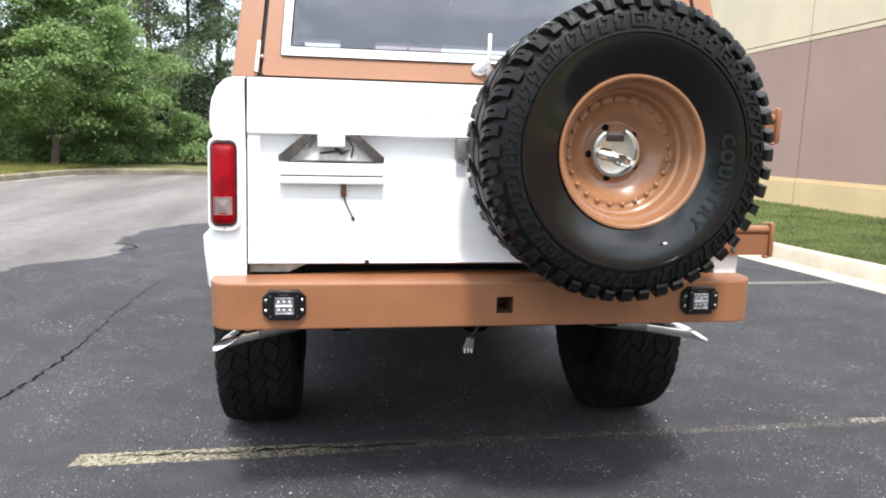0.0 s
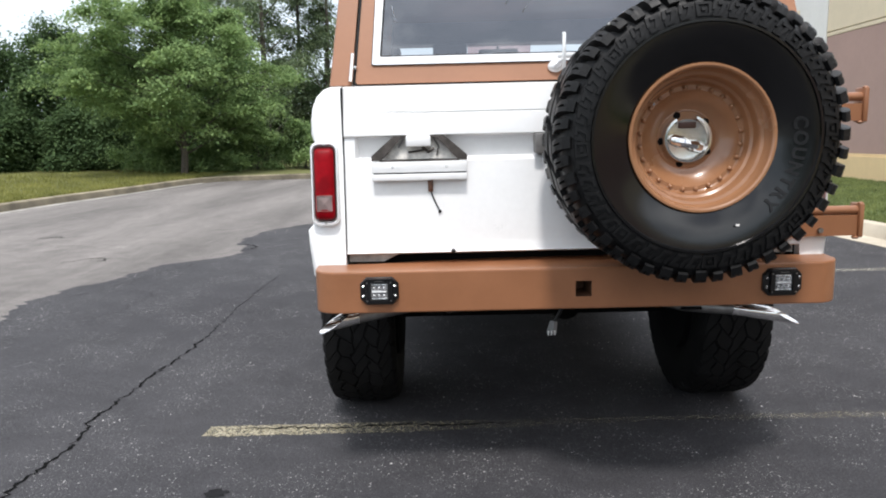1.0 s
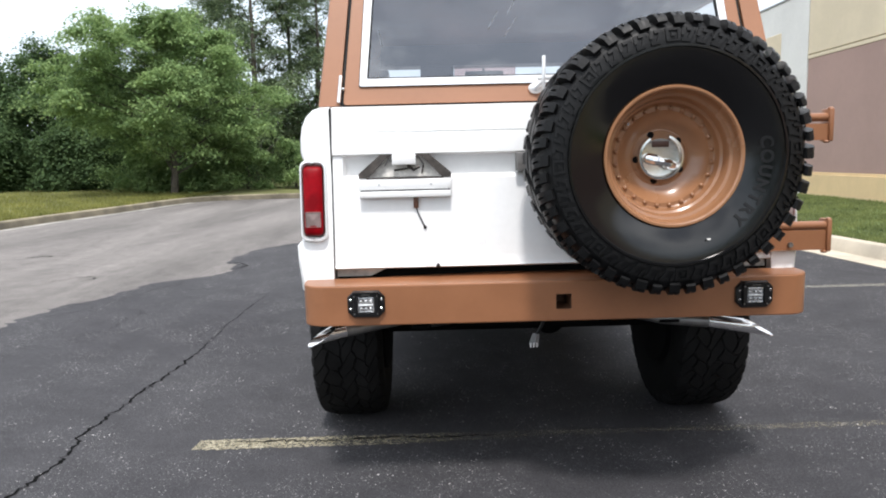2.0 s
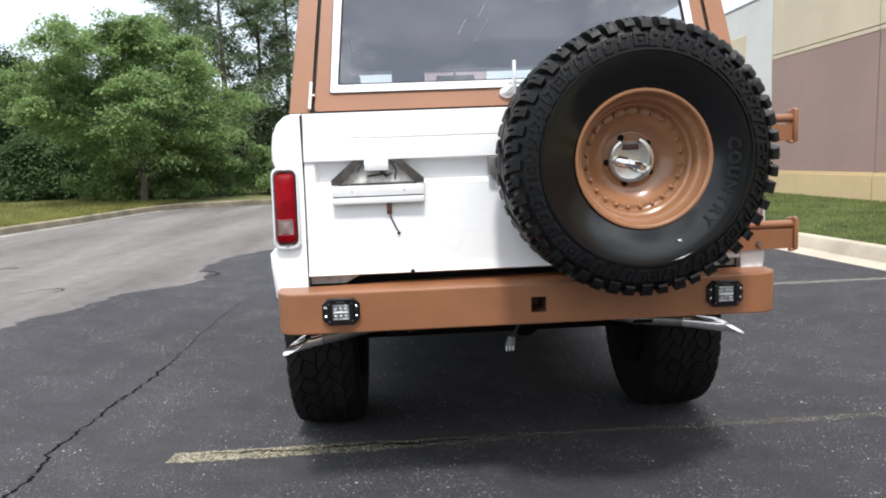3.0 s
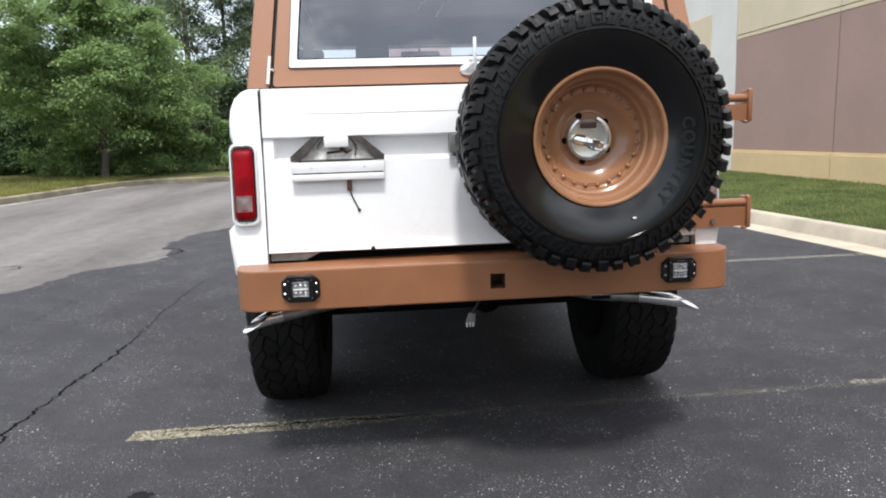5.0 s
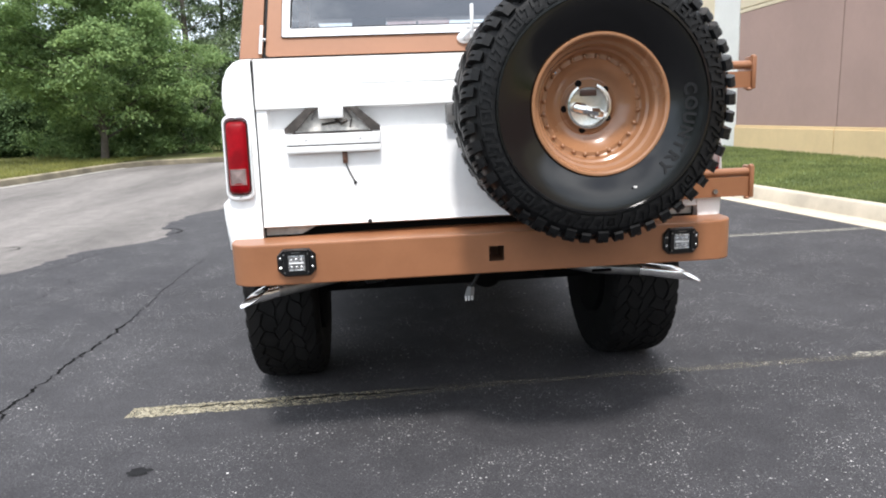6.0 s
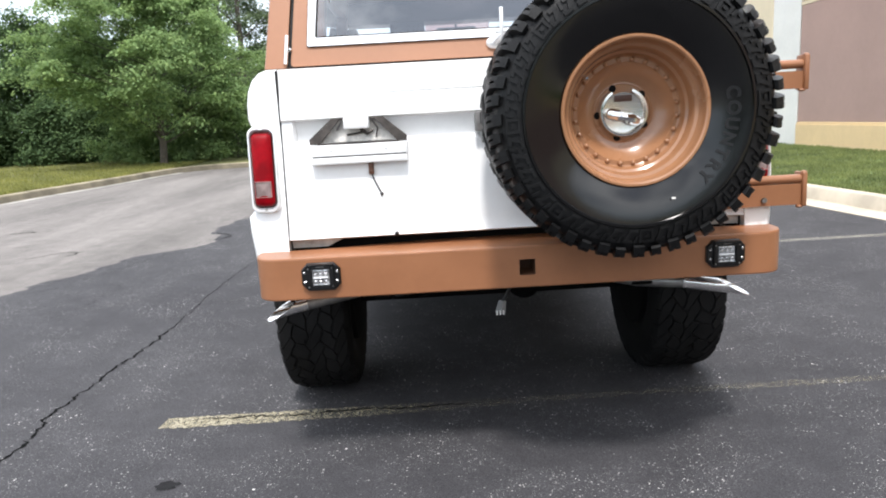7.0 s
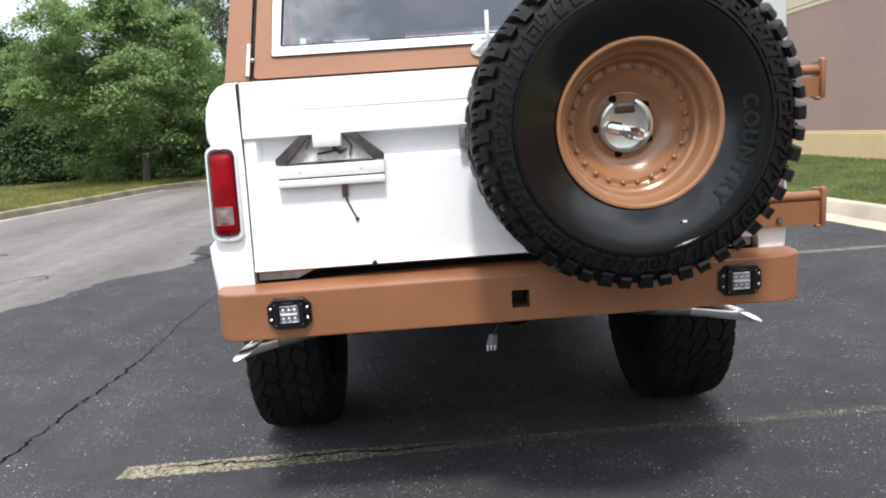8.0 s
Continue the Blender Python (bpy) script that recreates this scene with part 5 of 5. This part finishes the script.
# spare wheel carrier: arms and hinge brackets
bm = bmesh.new()
box(bm, 0.20, 0.38, 0.02, 0.05, 1.03, 1.25, 0.004)
box(bm, 0.24, 0.34, -0.06, 0.03, 1.09, 1.19, 0.004)
carrier = part("tyre_carrier", bm, COPPER, truck, "copper painted swing-out spare wheel carrier")
for zb, zt, zc, zlo, zhi, x1, y in ((1.185, 1.240, 1.262, 1.180, 1.291, 0.956, 0.155), (0.815, 0.883, 0.898, 0.809, 0.920, 0.938, 0.105)):
    x0 = 0.30
    bm = bmesh.new()
    loft(bm, [[(x, yy, zb), (x, yy, zt), (x, yy + 0.03, zt), (x, yy + 0.03, zb)] for x, yy in ((x0, 0.03), (x1 - 0.16, y), (x1 - 0.002, y))])
    part("carrier_arm", bm, COPPER, carrier)
    bm = bmesh.new()
    sweep(bm, [(x0, 0.045, zc), (x1 - 0.16, y + 0.012, zc), (x1 - 0.012, y + 0.012, zc)], 0.0145, 14)
    part("carrier_tube", bm, COPPER, carrier)
    bm = bmesh.new()
    box(bm, x1 - 0.016, x1, y - 0.010, y + 0.05, zlo, zhi, 0.005)
    ball(bm, (x1 - 0.018, y + 0.004, zlo), 0.012, 10, 6, (1, 1, 0.5))
    ball(bm, (x1 - 0.008, y + 0.004, zhi), 0.010, 10, 6, (1, 1, 0.5))
    part("carrier_hinge", bm, COPPER, carrier)
    bm = bmesh.new()
    sweep(bm, [(0.80, y - 0.001, zb + 0.02), (0.80, y - 0.010, zb + 0.02)], 0.009, 6)
    part("bolt", bm, STEEL, carrier)

# exhausts with slash-cut bright tips
def exhaust(pts, tip_dir, r, start):
    bm = bmesh.new()
    pts = pts[:-1] + [tuple(Vector(pts[-1]) + Vector(tip_dir).normalized() * (start + 0.01))]
    sweep(bm, pts, r * 0.94, 18, False)
    pipe = part("exhaust_pipe", bm, EXHAUST, truck, "dull steel exhaust pipe")
    d = Vector(tip_dir).normalized()
    root = Vector(pts[-1]) - d * (start + 0.01)
    u, w = frame_of(d)
    bm = bmesh.new()
    secs = []
    for rr, cut, along in ((r, 0.0, start), (r, 0.0, start + 0.005), (r, 0.4, 0.09), (r, 1.0, 0.135), (r * 0.9, 1.0, 0.134), (r * 0.9, 0.0, 0.0)):
        sec = []
        for k in range(20):
            a = 2 * math.pi * k / 20
            off = u * math.cos(a) + w * math.sin(a)
            low = -(off.z * 0.97 - off.y * 0.2)
            sec.append(root + d * (along + cut * low * 0.06) + off * rr)
        secs.append(sec)
    loft(bm, secs, True, False)
    tip = part("exhaust_tip", bm, TIP, pipe, "polished slash-cut exhaust tip")
    # black disc set across the bore, part way down the tip
    bm = bmesh.new()
    sec = []
    for k in range(20):
        a = 2 * math.pi * k / 20
        off = u * math.cos(a) + w * math.sin(a)
        sec.append(root + d * (0.062 + 0.5 * -(off.z * 0.97 - off.y * 0.2) * 0.06) + off * r * 0.898)
    bm.faces.new([bm.verts.new(p) for p in sec])
    part("bore", bm, UNDER, tip, "black disc across the inside of the exhaust tip", smooth=False)


exhaust([(-0.30, 0.60, 0.57), (-0.42, 0.45, 0.56), (-0.566, 0.36, 0.551), (-0.70, 0.300, 0.541)], (-0.173, -0.078, -0.024), 0.028, 0.05)
exhaust([(0.28, 0.58, 0.56), (0.36, 0.43, 0.54), (0.46, 0.355, 0.531), (0.665, 0.313, 0.517)], (0.19, -0.023, -0.026), 0.0255, -0.05)

# hanging trailer plug
bm = bmesh.new()
sweep(bm, [(-0.02, 0.16, 0.60), (-0.035, 0.17, 0.56), (-0.05, 0.175, 0.535), (-0.055, 0.175, 0.525)], 0.006, 8)
wire = part("trailer_cable", bm, BLACK, truck, "black trailer cable hanging under the bumper")
bm = bmesh.new()
sweep(bm, [(-0.054, 0.175, 0.53), (-0.063, 0.175, 0.488)], [0.013, 0.018], 4)
part("trailer_plug", bm, simple("grey_plug", (0.22, 0.22, 0.22), 0.5), wire, "grey plastic trailer plug")
for k in range(3):
    bm = bmesh.new()
    box(bm, -0.078 + 0.011 * k, -0.073 + 0.011 * k, 0.158, 0.161, 0.484, 0.500)
    part("plug_pin", bm, TRIM, wire, smooth=False)

# chassis and running gear in the shade
bm = bmesh.new()
for sx in (-1, 1):
    box(bm, sx * 0.40 - 0.04, sx * 0.40 + 0.04, 0.12, 3.8, 0.60, 0.72, 0.005)
for y in (0.3, 1.6, 2.6):
    box(bm, -0.4, 0.4, y, y + 0.07, 0.62, 0.70)
part("chassis_frame", bm, UNDER, truck)
for y in (REAR_AXLE, FRONT_AXLE):
    bm = bmesh.new()
    sweep(bm, [(-0.66, y, HUB_Z), (0.66, y, HUB_Z)], 0.042, 12)
    ball(bm, (0.12, y + 0.05, HUB_Z + 0.02), 0.105, 14, 10, (0.85, 1.0, 0.95))
    part("axle", bm, UNDER, truck, "dark axle with its differential")
    # drum widened into a black disc that stands for shade in the wheel's hollow
    for sx in (-1, 1):
        bm = bmesh.new()
        cw = 0.727 if sx > 0 else -0.772
        sweep(bm, [(cw - sx * 0.150, y, HUB_Z), (cw - sx * 0.138, y, HUB_Z), (cw - sx * 0.105, y, HUB_Z)], [0.17, 0.206, 0.206], 32)
        part("drum_shade_disc", bm, UNDER, truck)
for sx in (-1, 1):
    bm = bmesh.new()
    for k in range(4):
        n = 10
        L = 0.62 - 0.11 * k
        loft(bm, [[(sx * 0.47 - 0.03, REAR_AXLE + L * t, 0.46 + 0.012 * k - 0.014 + 0.09 * t * t * 0.9), (sx * 0.47 + 0.03, REAR_AXLE + L * t, 0.46 + 0.012 * k - 0.014 + 0.09 * t * t * 0.9), (sx * 0.47 + 0.03, REAR_AXLE + L * t, 0.46 + 0.012 * k - 0.004 + 0.09 * t * t * 0.9), (sx * 0.47 - 0.03, REAR_AXLE + L * t, 0.46 + 0.012 * k - 0.004 + 0.09 * t * t * 0.9)] for t in (-1 + 2 * q / n for q in range(n + 1))])
    part("leaf_spring", bm, UNDER, truck)
    bm = bmesh.new()
    sweep(bm, [(sx * 0.34, REAR_AXLE - 0.12, 0.40), (sx * 0.38, REAR_AXLE - 0.05, 0.60), (sx * 0.40, REAR_AXLE, 0.72)], [0.022, 0.028, 0.028], 10)
    part("shock_absorber", bm, UNDER, truck)
# tank-sized box hidden behind the bumper, added to darken the underside
bm = bmesh.new()
box(bm, -0.37, 0.37, 0.36, 0.74, 0.525, 0.72, 0.03)
part("tank_light_block", bm, UNDER, truck)
for pts in ([(0.30, 0.30, 0.60), (0.36, 0.25, 0.572), (0.42, 0.26, 0.565), (0.44, 0.30, 0.60)], [(-0.46, 0.3, 0.60), (-0.42, 0.27, 0.545), (-0.36, 0.28, 0.55), (-0.33, 0.32, 0.60)]):
    bm = bmesh.new()
    sweep(bm, pts, 0.006, 8)
    part("brake_hose", bm, BLACK, truck)

# unseen blocks added to keep front and side light off the ground below
bm = bmesh.new()
box(bm, -0.22, 0.26, 1.5, 2.6, 0.46, 0.73, 0.04)
part("gearbox_light_block", bm, UNDER, truck)
bm = bmesh.new()
box(bm, -0.38, 0.38, 2.5, 3.7, 0.50, 0.73, 0.03)
part("sump_light_block", bm, UNDER, truck)
bm = bmesh.new()
box(bm, -0.6, 0.6, 3.6, 3.64, 0.27, 0.62, 0.01)
part("front_light_block", bm, UNDER, truck)
for sx in (-1, 1):
    bm = bmesh.new()
    box(bm, sx * 0.74 - 0.10, sx * 0.74 + 0.10, 1.50, 2.68, 0.34, 0.70, 0.02)
    part("side_light_block", bm, UNDER, truck)

# floor, cabin, nose
bm = bmesh.new()
box(bm, -0.58, 0.58, 0.22, 3.6, 0.73, 0.78)
box(bm, -0.75, -0.58, 0.22, 3.7, 0.93, 0.97)
box(bm, 0.58, 0.75, 0.22, 3.7, 0.93, 0.97)
box(bm, -0.60, -0.57, 0.22, 3.7, 0.73, 0.97)
box(bm, 0.57, 0.60, 0.22, 3.7, 0.73, 0.97)
box(bm, -0.75, 0.75, 2.34, 2.38, 0.78, 1.33)
part("floor_pan", bm, UNDER, truck, smooth=False)
bm = bmesh.new()
hood = []
for y, z in ((2.36, 1.33), (2.40, 1.345), (3.5, 1.315), (3.72, 1.29), (3.76, 1.26)):
    hood.append([(-0.75, y, 1.19), (-0.75, y, z - 0.02), (-0.71, y, z), (-0.3, y, z + 0.015), (0, y, z + 0.018), (0.3, y, z + 0.015), (0.71, y, z), (0.75, y, z - 0.02), (0.75, y, 1.19)])
loft(bm, hood)
part("bonnet", bm, WHITE, truck)
bm = bmesh.new()
box(bm, -0.86, 0.86, 3.68, 3.74, 0.80, 1.26, 0.012)
part("grille", bm, WHITE, truck)
bm = bmesh.new()
box(bm, -0.85, 0.85, 3.80, 3.92, 0.62, 0.76, 0.012)
part("front_bumper", bm, COPPER, truck)
for y0, nm, mt, dims in ((1.45, "seat", INTERIOR, None),):
    for cx in (-0.36, 0.36):
        bm = bmesh.new()
        box(bm, cx - 0.25, cx + 0.25, y0 - 0.05, y0 + 0.48, 0.86, 1.0, 0.04)
        box(bm, cx - 0.25, cx + 0.25, y0 - 0.14, y0 - 0.02, 0.95, 1.50, 0.04)
        part(nm, bm, mt, truck)
bm = bmesh.new()
box(bm, -0.72, 0.72, 2.1, 2.33, 1.12, 1.36, 0.03)
part("dashboard", bm, INTERIOR, truck)
bm = bmesh.new()
for x0, x1, z0, z1 in ((-0.76, 0.76, 1.339, 1.40), (-0.74, 0.74, 1.724, 1.85)):
    box(bm, x0, x1, 2.16, 2.34, z0, z1, 0.006)
for sx in (-1, 1):
    box(bm, sx * 0.715 - 0.04, sx * 0.715 + 0.04, 2.16, 2.30, 1.395, 1.705, 0.006)
windscreen = part("windscreen_frame", bm, INTERIOR, truck, "dark windscreen surround")
bm = bmesh.new()
bm.faces.new([bm.verts.new((x, 2.25, z)) for x, z in ((-0.7, 1.39), (0.7, 1.39), (0.7, 1.735), (-0.7, 1.735))])
part("windscreen_glass", bm, CLEAR, windscreen, smooth=False, keep=True)
bm = bmesh.new()
box(bm, -0.475, -0.268, 2.17, 2.19, 1.52, 1.726, 0.008)
part("sun_visor", bm, INTERIOR, windscreen, "dark folded sun visor")
bm = bmesh.new()
box(bm, -0.264, 0.122, 2.20, 2.21, 1.56, 1.722, 0.004)
part("windscreen_film", bm, FILM, windscreen, "pale pinkish film over the windscreen's middle")
bm = bmesh.new()
box(bm, -0.20, 0.04, 2.12, 2.15, 1.60, 1.682, 0.022, 3)
sweep(bm, [(-0.08, 2.14, 1.64), (-0.08, 2.19, 1.70)], 0.008, 8)
part("rear_view_mirror", bm, BLACK, windscreen, "dark rear-view mirror")
for sx in (-1, 1):
    for y0, y1 in ((0.46, 1.25), (1.33, 2.09)):
        bm = bmesh.new()
        bm.faces.new([bm.verts.new((sx * (0.74 + (1.84 - z) * 0.1), y, z)) for y, z in ((y0, 1.40), (y1, 1.40), (y1, 1.76), (y0, 1.76))])
        part("side_window", bm, GLASS, hardtop, smooth=False)
